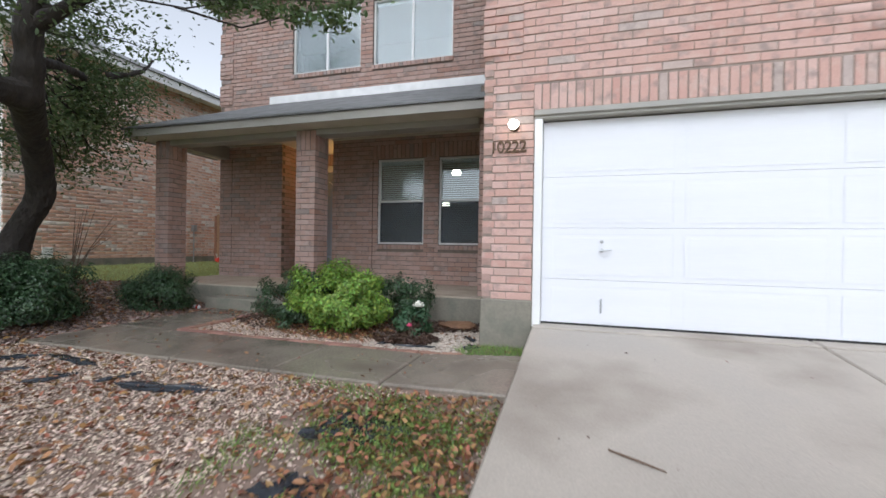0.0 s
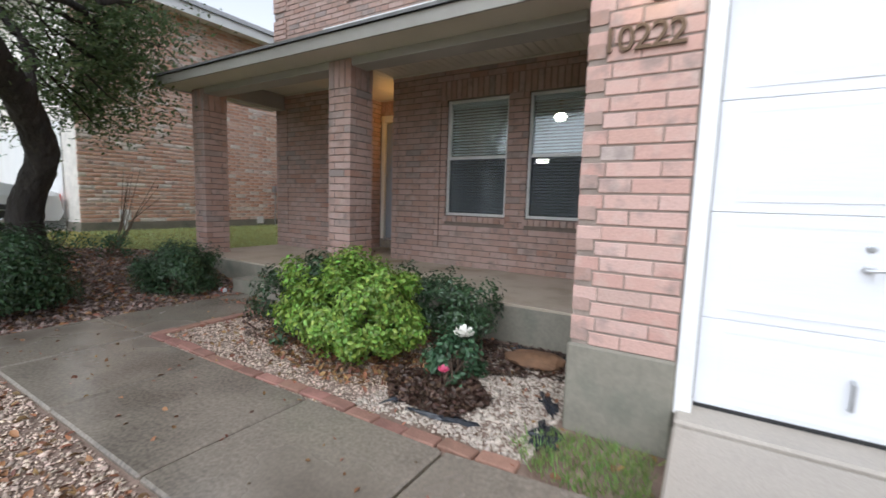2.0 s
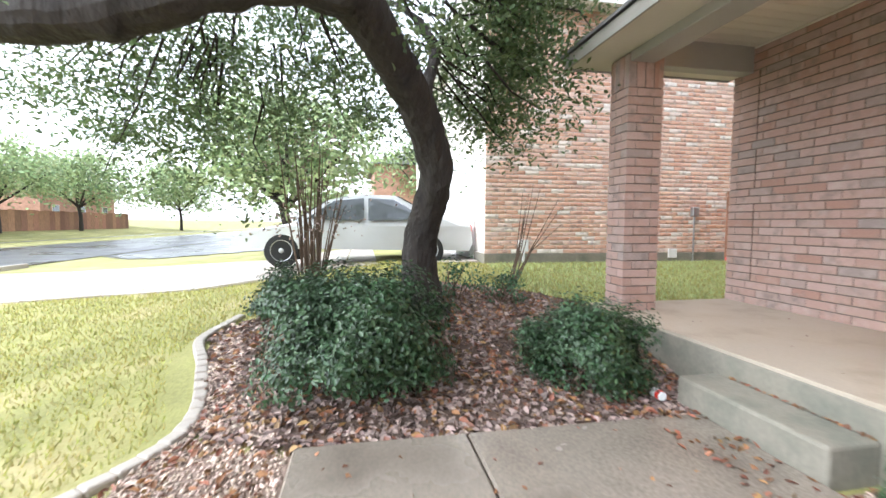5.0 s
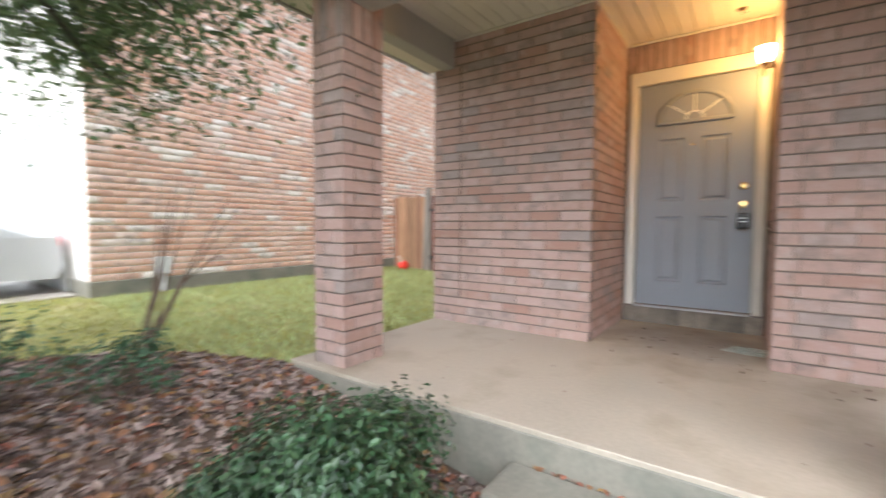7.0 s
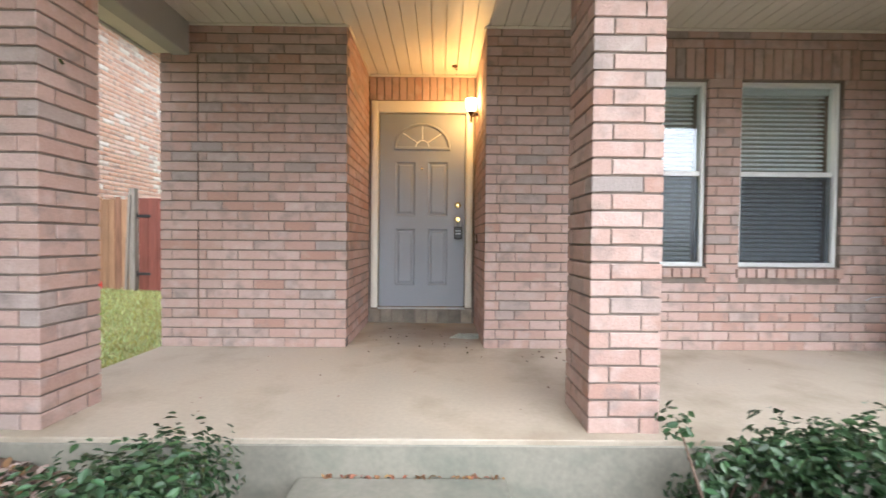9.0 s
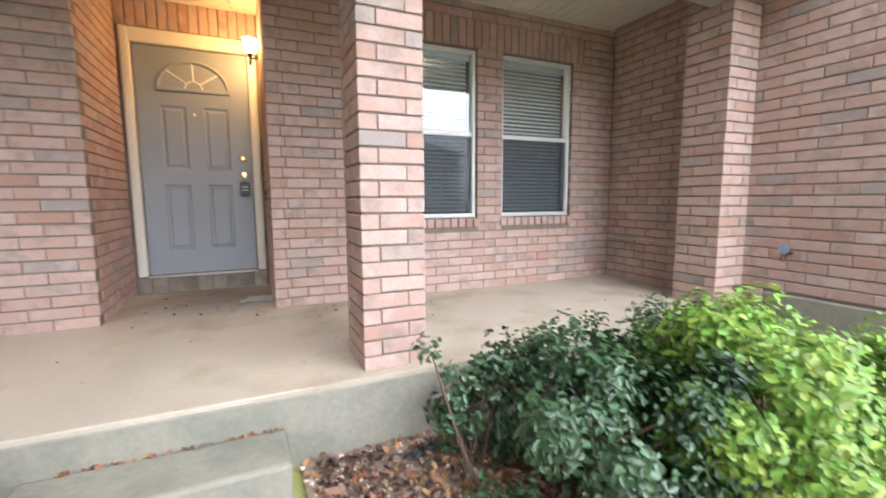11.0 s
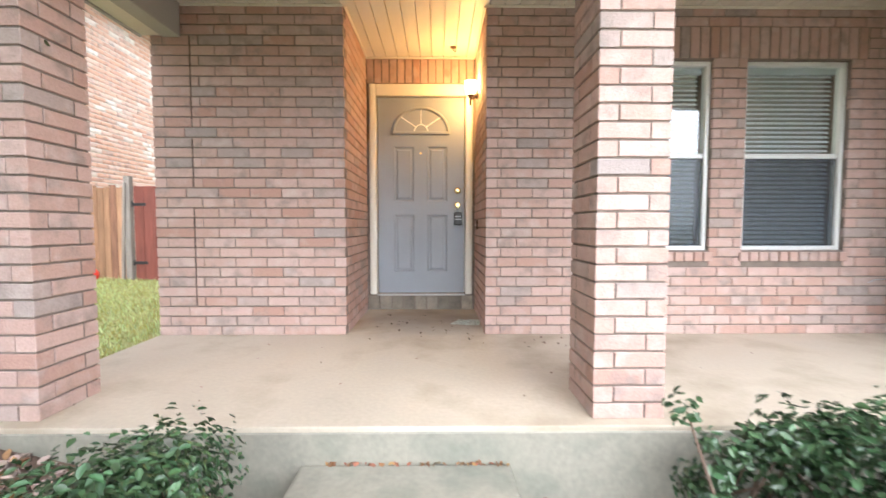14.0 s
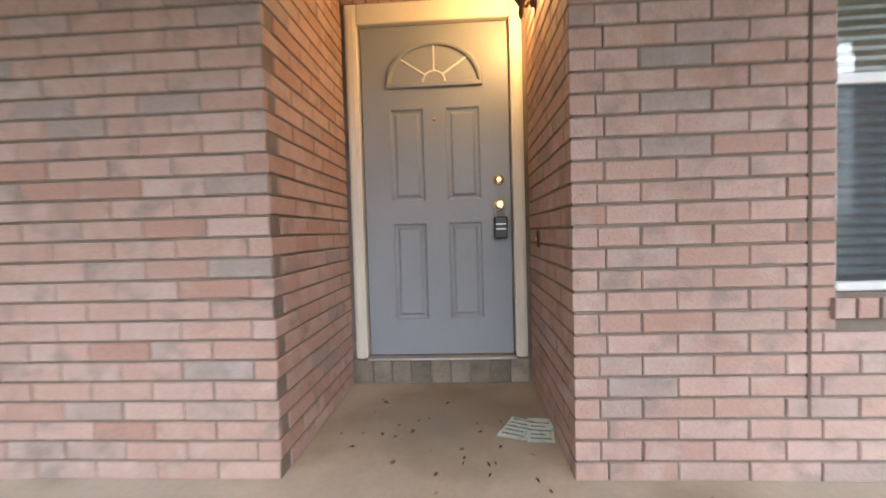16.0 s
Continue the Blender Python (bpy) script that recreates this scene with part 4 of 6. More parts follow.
# ---------------------------------------------------------------- garage door
gdoor = thing("garage_door", (GD0, GY + 0.10, -0.10))
mark(gdoor, "closed white sectional steel garage door with embossed panels", "garage door", "structure")
GS = (0.0, 0.455, 0.96, 1.465, GDZ + 0.09)
gw = GD1 - GD0
part("bottom_seal", boxm(0.006, gw - 0.006, -0.006, 0.03, -0.004, 0.026, bevel=0.004), RUBBER, gdoor, "black rubber bottom seal")
for i in range(4):
    sec = part("door_section", boxm(0.004, gw - 0.004, 0, 0.045, 0.001 + GS[i], GS[i + 1] - 0.001, bevel=0.0025), GDOOR, gdoor)
    for j in range(4):
        x0 = 0.10 + j * (gw - 0.14) / 4
        x1 = x0 + (gw - 0.14) / 4 - 0.09
        for zz0, zz1 in ((GS[i] + 0.05, GS[i + 1] - 0.055),):
            bm = bmesh.new()
            rings = []
            for inset, dy in ((0, 0.0045), (0.010, 0.0058), (0.03, 0.0058), (0.05, 0.0044)):
                rings.append([bm.verts.new((x, dy - 0.002, z)) for x, z in ((x0 + inset, zz0 + inset), (x1 - inset, zz0 + inset), (x1 - inset, zz1 - inset), (x0 + inset, zz1 - inset))])
            for a, b in zip(rings[1:], rings[2:]):
                for q in range(4):
                    bm.faces.new((a[q], a[(q + 1) % 4], b[(q + 1) % 4], b[q]))
            bm.faces.new(rings[-1])
            for q in range(4):
                bm.faces.new((rings[0][q], rings[0][(q + 1) % 4], rings[1][(q + 1) % 4], rings[1][q]))
            bmesh.ops.translate(bm, verts=bm.verts, vec=(0, -0.0065, 0))
            part("embossed_panel", bm, GDOOR, sec)
hx = 0.57
part("lock_cylinder", lathe(bmesh.new(), [(0.016, 0.0), (0.016, -0.012), (0.01, -0.014)], (hx, 0, 0.83), 12, "y"), STEEL, gdoor)
bm = bmesh.new()
lathe(bm, [(0.02, 0.0), (0.02, -0.01), (0.008, -0.014), (0.008, -0.05)], (hx, 0, 0.745), 12, "y")
tube(bm, [(hx - 0.02, -0.05, 0.742), (hx + 0.09, -0.05, 0.75)], [0.008, 0.006], 8)
part("t_handle", bm, STEEL, gdoor, "grey metal turning handle")
bm = bmesh.new()
tube(bm, [(hx, 0, 0.14), (hx, -0.03, 0.15), (hx, -0.03, 0.26), (hx, 0, 0.27)], [0.008] * 4, 8)
part("lift_handle", bm, STEEL, gdoor, "grey metal lift handle")
gf = mark(new("garage_door_trim"), "white garage door frame with taupe head trim", "door frame", "structure")
part("side_jamb", boxm(GD0 - 0.075, GD0, GY - 0.008, GY + 0.16, -0.115, GDZ, bevel=0.004), WHITE, gf)
part("side_jamb", boxm(GD1, GD1 + 0.075, GY - 0.008, GY + 0.16, -0.115, GDZ, bevel=0.004), WHITE, gf)
part("head_jamb", boxm(GD0 - 0.075, GD1 + 0.075, GY - 0.006, GY + 0.16, GDZ + 0.002, GDZ + 0.075, bevel=0.004), TRIM, gf)
part("head_moulding", boxm(GD0 - 0.08, GD1 + 0.08, GY - 0.03, GY - 0.008, GDZ + 0.03, GDZ + 0.085, bevel=0.006), TRIM, gf)

mark(part("wall_garage_inside", boxm(GD0 - 0.3, GD1 + 0.3, GY + 0.9, GY + 1.0, -0.6, 2.6), DARKROOM), "plain inner garage wall", "wall", "structure")

# garage wall light and house number
gl = thing("garage_light", (4.365, GY, 1.87))
mark(gl, "lit white globe wall light above the house number", "lamp")
part("back_plate", lathe(bmesh.new(), [(0.05, 0.0), (0.05, -0.012), (0.035, -0.03), (0.03, -0.05)], (0, 0, 0), 18, "y"), BRONZE, gl)
gg = part("globe", lathe(bmesh.new(), [(0.02, -0.045), (0.040, -0.056), (0.051, -0.09), (0.041, -0.124), (0.016, -0.138)], (0, 0, 0), 22, "y"), GLOBE, gl, "glowing white glass globe")
num = thing("house_number", (4.115, GY - 0.012, 1.615))
mark(num, "dark metal house number on the brick", "house number")
for i, ch in enumerate("10222"):
    cu = bpy.data.curves.new("digit", "FONT")
    cu.body, cu.size, cu.extrude, cu.bevel_depth, cu.offset = ch, 0.168, 0.006, 0.001, 0.0
    cu.materials.append(BRONZE)
    d = new("digit", cu)
    d.parent = num
    d.matrix_basis = pose(i * 0.074, 0, 0, 90, 0, 0)

# hose bib and wire
bib = thing("hose_bib", (GX0, -1.80, 0.45))
mark(bib, "brass hose tap with blue handle on the garage wall", "tap")
bm = bmesh.new()
tube(bm, [(0, 0, 0), (-0.06, 0, 0), (-0.09, 0, -0.01), (-0.11, 0, -0.05)], [0.014, 0.014, 0.016, 0.015], 10)
part("spout", bm, BRONZE, bib)
BLUE = mat("blue_grey_metal", (0.25, 0.33, 0.45), 0.4, 0.3, var=0.1)
part("wheel_handle", lathe(bmesh.new(), [(0.012, -0.115), (0.034, -0.11), (0.034, -0.10), (0.01, -0.095)], (0, 0, 0.035), 14, "x"), BLUE, bib)
bm = bmesh.new()
tube(bm, [(3.72, -0.012, 0.42), (3.75, -0.03, 0.45), (3.86, -0.02, 0.455), (4.02, -0.02, 0.45), (4.035, -0.2, 0.43), (4.035, -0.5, 0.445), (4.035, -0.8, 0.43), (4.035, -1.2, 0.43)], [0.004] * 8, 6)
mark(part("wire", bm, STEEL), "thin loose wire along the porch wall bricks", "wire")

# flyers on the porch floor
for i, (x, y, rz, w, l) in enumerate(((0.40, 0.42, -25, 0.14, 0.22), (0.50, 0.40, -8, 0.12, 0.26))):
    f = mark(thing("flyer", (x, y, 0.003 + i * 0.003), rz), "damp printed paper flyer lying on the porch floor", "paper", group="flyers by the door")
    bm = bmesh.new()
    rows = []
    for k in range(6):
        yy = -l / 2 + l * k / 5
        rows.append([bm.verts.new((-w / 2, yy, 0.004 * math.sin(k * 1.7 + i))), bm.verts.new((w / 2, yy, 0.003 + 0.005 * math.sin(k * 2.1 + 1)))])
    for a, b in zip(rows, rows[1:]):
        bm.faces.new((a[0], a[1], b[1], b[0]))
    for v in bm.verts:
        v.co.z = max(v.co.z, 0.0) + 0.0015
    part("sheet", bm, PAPER, f)
    bm = bmesh.new()
    for k in range(5):
        box(bm, -w / 2 + 0.015, w / 2 - 0.015 - 0.02 * (k % 2), -l / 2 + 0.03 + k * 0.04, -l / 2 + 0.038 + k * 0.04, 0.008, 0.0086)
    part("print_line", bm, SCREEN, f)

# ---------------------------------------------------------------- planting beds, gravel, litter
BED = [(0.58, -3.40), (4.04, -3.40), (4.56, -3.42), (4.56, -2.83), (4.04, -2.82), (4.04, -1.65), (0.56, -1.65), (0.56, -1.95)]
FRONT = [(-0.22, -4.33), (4.56, -4.33), (4.56, -7.4), (2.4, -7.4), (1.2, -6.6), (0.55, -5.75), (0.2, -5.25), (-0.6, -4.98)]
MULCH = [(-0.22, -1.66), (-2.2, -1.66), (-2.9, -2.0), (-3.6, -2.9), (-3.3, -4.6), (-2.3, -5.34), (-1.6, -5.15), (-0.6, -4.94), (-0.22, -4.33)]
mark(sheet("gravel_bed", BED, 0.02, GRAVELBASE), "tan gravel planting bed beside the walk", "gravel", "structure")
mark(sheet("front_bed", FRONT, 0.015, GRAVELBASE), "pea gravel strip in front of the walk", "gravel", "structure")
mark(sheet("mulch_bed", MULCH, 0.02, LITTER), "dark leaf mulch bed under the oak", "mulch", "structure")


def pebbles(name, poly, n, size, seed, material, label, keep=None, flat=0.6):
    x, y, g = scatter(poly, n, seed)
    if keep is not None:
        k = keep(x, y, g)
        x, y = x[k], y[k]
    n = len(x)
    s = size * g.lognormal(0, 0.35, n)
    z = ground_z(x, y) + 0.02 + s * flat * 0.15
    base = np.array([[1, 0, 0], [0, 1, 0], [-1, 0, 0], [0, -1, 0], [0.1, 0, 1], [0, 0.1, -1]], float)
    v = base[None] * np.stack([s * g.uniform(0.4, 0.75, n), s * g.uniform(0.35, 0.6, n), s * flat * g.uniform(0.3, 0.6, n)], 1)[:, None, :]
    v = v + g.normal(0, 0.1, v.shape) * s[:, None, None]
    a = g.uniform(0, 6.28, n)
    c, sn = np.cos(a)[:, None], np.sin(a)[:, None]
    v = np.stack([v[..., 0] * c - v[..., 1] * sn + x[:, None], v[..., 0] * sn + v[..., 1] * c + y[:, None], v[..., 2] + z[:, None]], -1).reshape(-1, 3)
    f0 = np.array([[0, 1, 4], [1, 2, 4], [2, 3, 4], [3, 0, 4], [1, 0, 5], [2, 1, 5], [3, 2, 5], [0, 3, 5]])
    f = (np.arange(n)[:, None, None] * 6 + f0[None]).reshape(-1, 3)
    return mark(soup(name, v, f, material), label, "gravel", "stuff")


def fallen(name, poly, n, size, seed, material, label, lift=0.03, base=None, keep=None):
    x, y, g = scatter(poly, n, seed)
    if keep is not None:
        k = keep(x, y, g)
        x, y = x[k], y[k]
    z = (base or ground_z)(x, y) + lift * g.uniform(0.6, 1.3, len(x))
    nr = np.tile([0, 0, 1.0], (len(x), 1)) + g.normal(0, 0.25, (len(x), 3))
    return mark(leaves(name, np.stack([x, y, z], 1), nr, size, material, None, 0.5, 0.3, seed), label, "leaves", "stuff")


DARKLEAF = mat("dark_wet_leaf", (0.075, 0.042, 0.028), 0.5, var=0.2, rnd=0.5, hue=0.02, island=True)
WHITEPEB = mat("pale_limestone_chip", (0.50, 0.43, 0.36), 0.7, var=0.1, rnd=0.3, hue=0.01, island=True)
pebbles("pea_gravel", [p for p in BED], 31000, 0.0135, 3, PEBBLE, "tan and brown pea gravel in the bed", keep=lambda x, y, g: (x < 3.1) & (g.random(len(x)) < np.where(y > -2.15, 0.35, 0.95)))
PALEBED = [(2.9, -3.27), (4.0, -3.26), (4.03, -1.75), (3.2, -1.75), (3.05, -2.4)]
pebbles("pale_gravel", PALEBED, 6500, 0.019, 4, WHITEPEB, "pale limestone chippings near the garage corner")
pebbles("front_gravel", FRONT, 36000, 0.0165, 5, PEBBLE, "tan pea gravel in front of the walk", keep=lambda x, y, g: g.random(len(x)) < np.where(x > 3.3, 0.35, 1.0))
pebbles("edge_gravel", [(-2.7, -5.28), (-1.6, -5.13), (-0.6, -4.92), (-0.4, -4.4), (-1.1, -4.78), (-2.3, -5.05)], 3200, 0.02, 55, PEBBLE, "tan pea gravel inside the lawn edging")
fallen("bed_leaves", BED, 2400, 0.05, 6, DRYLEAF, "brown fallen oak leaves on the bed", keep=lambda x, y, g: g.random(len(x)) < np.clip(0.25 + 0.9 * (y + 3.2) / 1.5, 0.2, 1) * np.where(x > 3.0, 0.25, 1))
fallen("bed_litter", [(0.62, -2.5), (1.3, -2.9), (2.0, -2.75), (3.0, -2.6), (3.9, -2.2), (3.95, -1.68), (0.62, -1.68)], 6500, 0.05, 61, DARKLEAF, "dark wet rotted leaves under the shrubs", 0.036, keep=lambda x, y, g: np.sin(x * 4) + g.normal(0, 0.8, len(x)) > -0.2)
fallen("rose_litter", [(2.75, -2.75), (3.05, -3.1), (3.5, -3.12), (3.62, -2.8), (3.3, -2.5)], 1900, 0.045, 62, DARKLEAF, "dark wet leaves heaped round the rose", 0.045)
fallen("shrub_litter", [(0.95, -2.0), (1.3, -2.75), (1.9, -3.05), (2.6, -3.15), (3.1, -2.9), (3.0, -2.5), (1.6, -1.8)], 1500, 0.05, 63, DRYLEAF, "orange-brown leaves under the shrubs", 0.04)
fallen("front_leaves", FRONT, 3800, 0.05, 7, DRYLEAF, "brown fallen oak leaves on the gravel")
fallen("mulch_leaves", MULCH, 3500, 0.06, 8, DRYLEAF, "thick brown fallen leaves under the oak")
MULCHLEAF = mat("grey_brown_dead_leaf", (0.29, 0.215, 0.185), 0.7, var=0.2, rnd=0.5, hue=0.015, island=True)
fallen("mulch_leaves_old", MULCH, 13000, 0.06, 18, MULCHLEAF, "old grey-brown leaf mulch", 0.025)
WALKP = [(-0.3, -4.28), (4.5, -4.28), (4.5, -3.43), (0.55, -3.43), (0.55, -2.0), (-0.3, -2.0)]
fallen("walk_leaves", WALKP, 90, 0.035, 9, DRYLEAF, "few small leaves scattered on the wet walk", 0.004, lambda x, y: np.full(np.shape(x), WALKZ))
fallen("step_leaves", [(-0.3, -2.35), (0.6, -2.35), (0.6, -1.94), (-0.3, -1.94)], 70, 0.045, 19, DRYLEAF, "brown leaves gathered below the step", 0.006, lambda x, y: np.full(np.shape(x), WALKZ))
fallen("crack_leaves", [(-0.42, -1.66), (0.5, -1.66), (0.5, -1.635), (-0.42, -1.635)], 60, 0.03, 10, DRYLEAF, "leaf crumbs in the joint behind the step", 0.006, lambda x, y: np.full(np.shape(x), -0.165))
fallen("porch_litter", [(-1.8, -1.5), (3.4, -1.5), (3.4, -0.1), (0.55, 0.6), (-0.5, 0.9), (-0.6, -0.1), (-1.8, -0.1)], 34, 0.022, 11, MULCHLEAF, "few leaf crumbs on the porch floor", 0.003, lambda x, y: np.full(np.shape(x), 0.0))
fallen("recess_litter", [(-0.55, 0.2), (1.6, -0.9), (1.8, -0.3), (0.58, 0.1), (0.55, 0.95), (-0.5, 0.95)], 60, 0.026, 41, DARKLEAF, "dark wet leaf bits blown into the door recess", 0.003, lambda x, y: np.full(np.shape(x), 0.0), keep=lambda x, y, g: (y < 0) | (abs(x) < 0.52))
fallen("drive_litter", [(4.7, -6.5), (8, -6.5), (8, -3.1), (4.7, -3.1)], 40, 0.025, 12, MULCHLEAF, "few leaf crumbs on the driveway", 0.004, lambda x, y: drive_z(y))

# torn weed sheets showing through
for i, (x, y, w, l, rz) in enumerate(((2.15, -4.78, 0.95, 0.24, 8), (3.85, -4.88, 0.75, 0.40, 25), (3.74, -5.50, 0.30, 0.26, 20), (0.88, -4.55, 0.80, 0.14, -8), (0.84, -5.21, 0.26, 0.15, 30), (1.15, -4.89, 0.42, 0.15, 60),
                                     (0.17, -5.22, 0.30, 0.14, 15), (0.29, -4.63, 0.42, 0.13, 40), (1.65, -4.72, 0.36, 0.12, 70), (0.6, -4.85, 0.5, 0.08, 50), (4.0, -2.98, 0.20, 0.36, 10), (3.90, -2.62, 0.10, 0.40, 30), (3.45, -3.12, 0.55, 0.09, 8), (3.14, -3.02, 0.12, 0.34, -25), (3.55, -1.76, 0.85, 0.20, 0), (1.1, -1.80, 0.30, 0.10, 5), (1.38, -1.85, 0.10, 0.22, 0))):
    g = np.random.default_rng(40 + i)
    n = 22
    pts = [(w / 2 * math.cos(a) * g.uniform(0.55, 1.15), l / 2 * math.sin(a) * g.uniform(0.45, 1.2)) for a in [2 * math.pi * k / n for k in range(n)]]
    bm = bmesh.new()
    c = bm.verts.new((0, 0, 0.02))
    ring = [bm.verts.new((px, py, 0.004 + 0.014 * g.random())) for px, py in pts]
    mid = [bm.verts.new((px * 0.55, py * 0.55, 0.004 + 0.022 * g.random())) for px, py in pts]
    for k in range(n):
        q = (k + 1) % n
        bm.faces.new((ring[k], ring[q], mid[q], mid[k]))
        bm.faces.new((mid[k], mid[q], c))
    ob = part("weed_sheet", bm, PLASTIC)
    ob.matrix_world = pose(x, y, float(ground_z(x, y)) + 0.021, math.degrees(math.atan(0.092)) * (y < -4.3) * math.cos(radians(rz)), 0, rz)
    mark(ob, "torn black weed sheet showing through the gravel", "weed sheet", group="weed sheets")

# brick edging along the walk and the spur
edging = mark(new("brick_edging"), "single row of red paving bricks edging the bed", "edging", "structure")
bm = boxm(-0.098, 0.098, -0.045, 0.045, -0.05, 0.015, bevel=0.006)
EB = mesh_of(bm, "paver")
EB.materials.append(EDGEBRICK)
rr = random.Random(5)


def paver(x, y, rz):
    ob = new("brick", EB)
    ob.parent = edging
    ob.matrix_world = pose(x, y, WALKZ - 0.012 + rr.uniform(-0.006, 0.004), rr.uniform(-2, 2), rr.uniform(-1.5, 1.5), rz + rr.uniform(-2.5, 2.5))


for k in range(16):
    paver(0.80 + k * 0.206, -3.345 + 0.02 * math.sin(k * 0.9), 0)
for k in range(7):
    paver(0.665, -3.24 + k * 0.207, 90)

# flat stone, rose, white and pink blooms
bm = bmesh.new()
bmesh.ops.create_icosphere(bm, subdivisions=3, radius=1)
for v in bm.verts:
    n_ = noise.noise(v.co * 1.7) * 0.25
    v.co = Vector((v.co.x * 0.24, v.co.y * 0.15, max(v.co.z, -0.6) * 0.06)) * (1 + n_)
st = part("stone", bm, STONE)
st.matrix_world = pose(3.6, -2.0, float(ground_z(3.6, -2)) + 0.055, 0, 0, 10)
mark(st, "flat brown stone lying in the gravel bed", "stone")


def bush(name, c, r, n, leaf, material, seed, label, category="shrub", lumps=26, lump=0.4, ratio=0.5, twigs=14, ragged=0.0):
    """A shrub: stems from the ground and a broken shell of leaf clumps."""
    g = np.random.default_rng(seed)
    b = thing(name, (c[0], c[1], float(ground_z(c[0], c[1])) + 0.01))
    mark(b, label, category)
    base = np.array([c[0], c[1], float(ground_z(c[0], c[1])) + 0.01])
    d = unit(g.normal(0, 1, (lumps, 3)))
    d[:, 2] = np.where(d[:, 2] < -0.85, -d[:, 2] * 0.5, d[:, 2])
    cen = d * np.array(r) * g.uniform(0.5, 0.92, (lumps, 1)) * (1 + ragged * g.normal(0, 0.22, (lumps, 1)))
    k = g.integers(0, lumps, n)
    off = unit(g.normal(0, 1, (n, 3))) * (g.random((n, 1)) ** 0.5) * lump * np.array(r).mean() * g.uniform(0.7, 1.15, (lumps, 1))[k]
    p = cen[k] + off
    nr = unit(p / np.array(r)) * 0.8 + unit(off) * 0.6 + np.array([0, 0, 0.5])
    p = p + np.array(c) - base
    ok = p[:, 2] > 0.03
    leaves("foliage", p[ok], nr[ok], leaf, material, b, ratio, 0.3, seed)
    bm = bmesh.new()
    for i in range(twigs):
        e = cen[i % lumps] * 0.95 + np.array(c) - base
        s0 = np.array([g.normal(0, 0.06), g.normal(0, 0.06), -0.02])
        m = (s0 + e) / 2 + g.normal(0, 0.04, 3)
        tube(bm, [s0, m, e], [0.011, 0.007, 0.003], 6)
    part("stem", bm, TWIG, b)
    return b


bush("lime_shrub", (2.35, -2.58, 0.03), (0.62, 0.60, 0.47), 21000, 0.037, LIME, 21, "bright lime-green leafy shrub in the gravel bed", lumps=70, lump=0.25, ratio=0.58, twigs=40, ragged=0.6)
bush("dark_shrub", (1.64, -2.36, -0.03), (0.47, 0.57, 0.42), 9800, 0.036, HOLLY, 22, "dark green glossy holly shrub before the porch", lumps=75, lump=0.24, ratio=0.55, twigs=40, ragged=1.0)
bush("dark_shrub", (2.75, -2.0, -0.02), (0.55, 0.32, 0.38), 4600, 0.038, HOLLY, 23, "dark green glossy shrub behind the lime shrub", lumps=45, lump=0.3, ratio=0.5, ragged=0.5)
bush("dark_shrub", (1.30, -1.97, 0.0), (0.24, 0.18, 0.30), 1300, 0.036, HOLLY, 24, "dark green holly shoots at the porch edge", lumps=26, lump=0.28, ratio=0.5, ragged=1.0)
bush("clipped_shrub", (-0.76, -2.42, -0.08), (0.47, 0.47, 0.38), 14000, 0.032, HOLLY, 25, "small clipped dark green shrub beside the step", lumps=60, lump=0.40)
bush("clipped_shrub", (-1.08, -3.95, -0.02), (0.78, 0.74, 0.55), 24000, 0.038, HOLLY, 26, "large clipped dark green shrub under the oak", lumps=64, lump=0.32)
bush("clipped_shrub", (-2.6, -4.62, 0.02), (0.44, 0.44, 0.38), 8000, 0.04, HOLLY, 27, "clipped dark green shrub at the lawn edge", lumps=40, lump=0.36)
bush("weedy_shrub", (-2.3, -2.5, 0.12), (0.30, 0.3, 0.20), 500, 0.04, ROSELEAF, 28, "thin straggly weed shrub in the mulch", lumps=16, lump=0.5)
bush("weedy_shrub", (-2.6, -3.0, 0.2), (0.25, 0.3, 0.30), 420, 0.04, ROSELEAF, 29, "thin straggly weed shrub in the mulch", lumps=16, lump=0.5)
bush("rose_bush", (3.22, -2.62, -0.18), (0.24, 0.22, 0.17), 900, 0.045, ROSELEAF, 30, "low rose bush with a white and a pink bloom", "rose bush", lumps=16, lump=0.45)
def bloom(at, r, material, label):
    bm = bmesh.new()
    g = random.Random(3)
    for ring, (n, tilt, rad) in enumerate(((6, 70, 1.0), (5, 45, 0.8), (4, 20, 0.5))):
        for k in range(n):
            a = 2 * math.pi * k / n + ring
            m = Matrix.Rotation(a, 4, "Z") @ Matrix.Rotation(radians(tilt), 4, "Y")
            vs = [bm.verts.new(m @ Vector(p)) for p in ((0, 0, 0), (0.15 * r, 0.5 * r * rad, 0.55 * r), (0.05 * r, 0.3 * r * rad, r), (0.05 * r, -0.3 * r * rad, r), (0.15 * r, -0.5 * r * rad, 0.55 * r))]
            bm.faces.new(vs)
    zg = float(ground_z(at[0], at[1])) + 0.02 - at[2]
    b = thing("rose", (at[0], at[1], zg + at[2]))
    bmesh.ops.translate(bm, verts=bm.verts, vec=(0, 0, -zg))
    part("petals", bm, material, b)
    st_ = bmesh.new()
    tube(st_, [(0, 0, 0), (0.01, 0.01, -zg * 0.5), (0, 0, -zg + 0.004)], [0.004, 0.004, 0.003], 6)
    part("stem", st_, TWIG, b)
    mark(b, label, "flower")


bloom((3.30, -2.62, -0.02), 0.075, PETAL_W, "white rose bloom on a thin stem")
bloom((3.28, -2.84, -0.20), 0.038, PETAL_P, "small pink rose bloom near the ground")

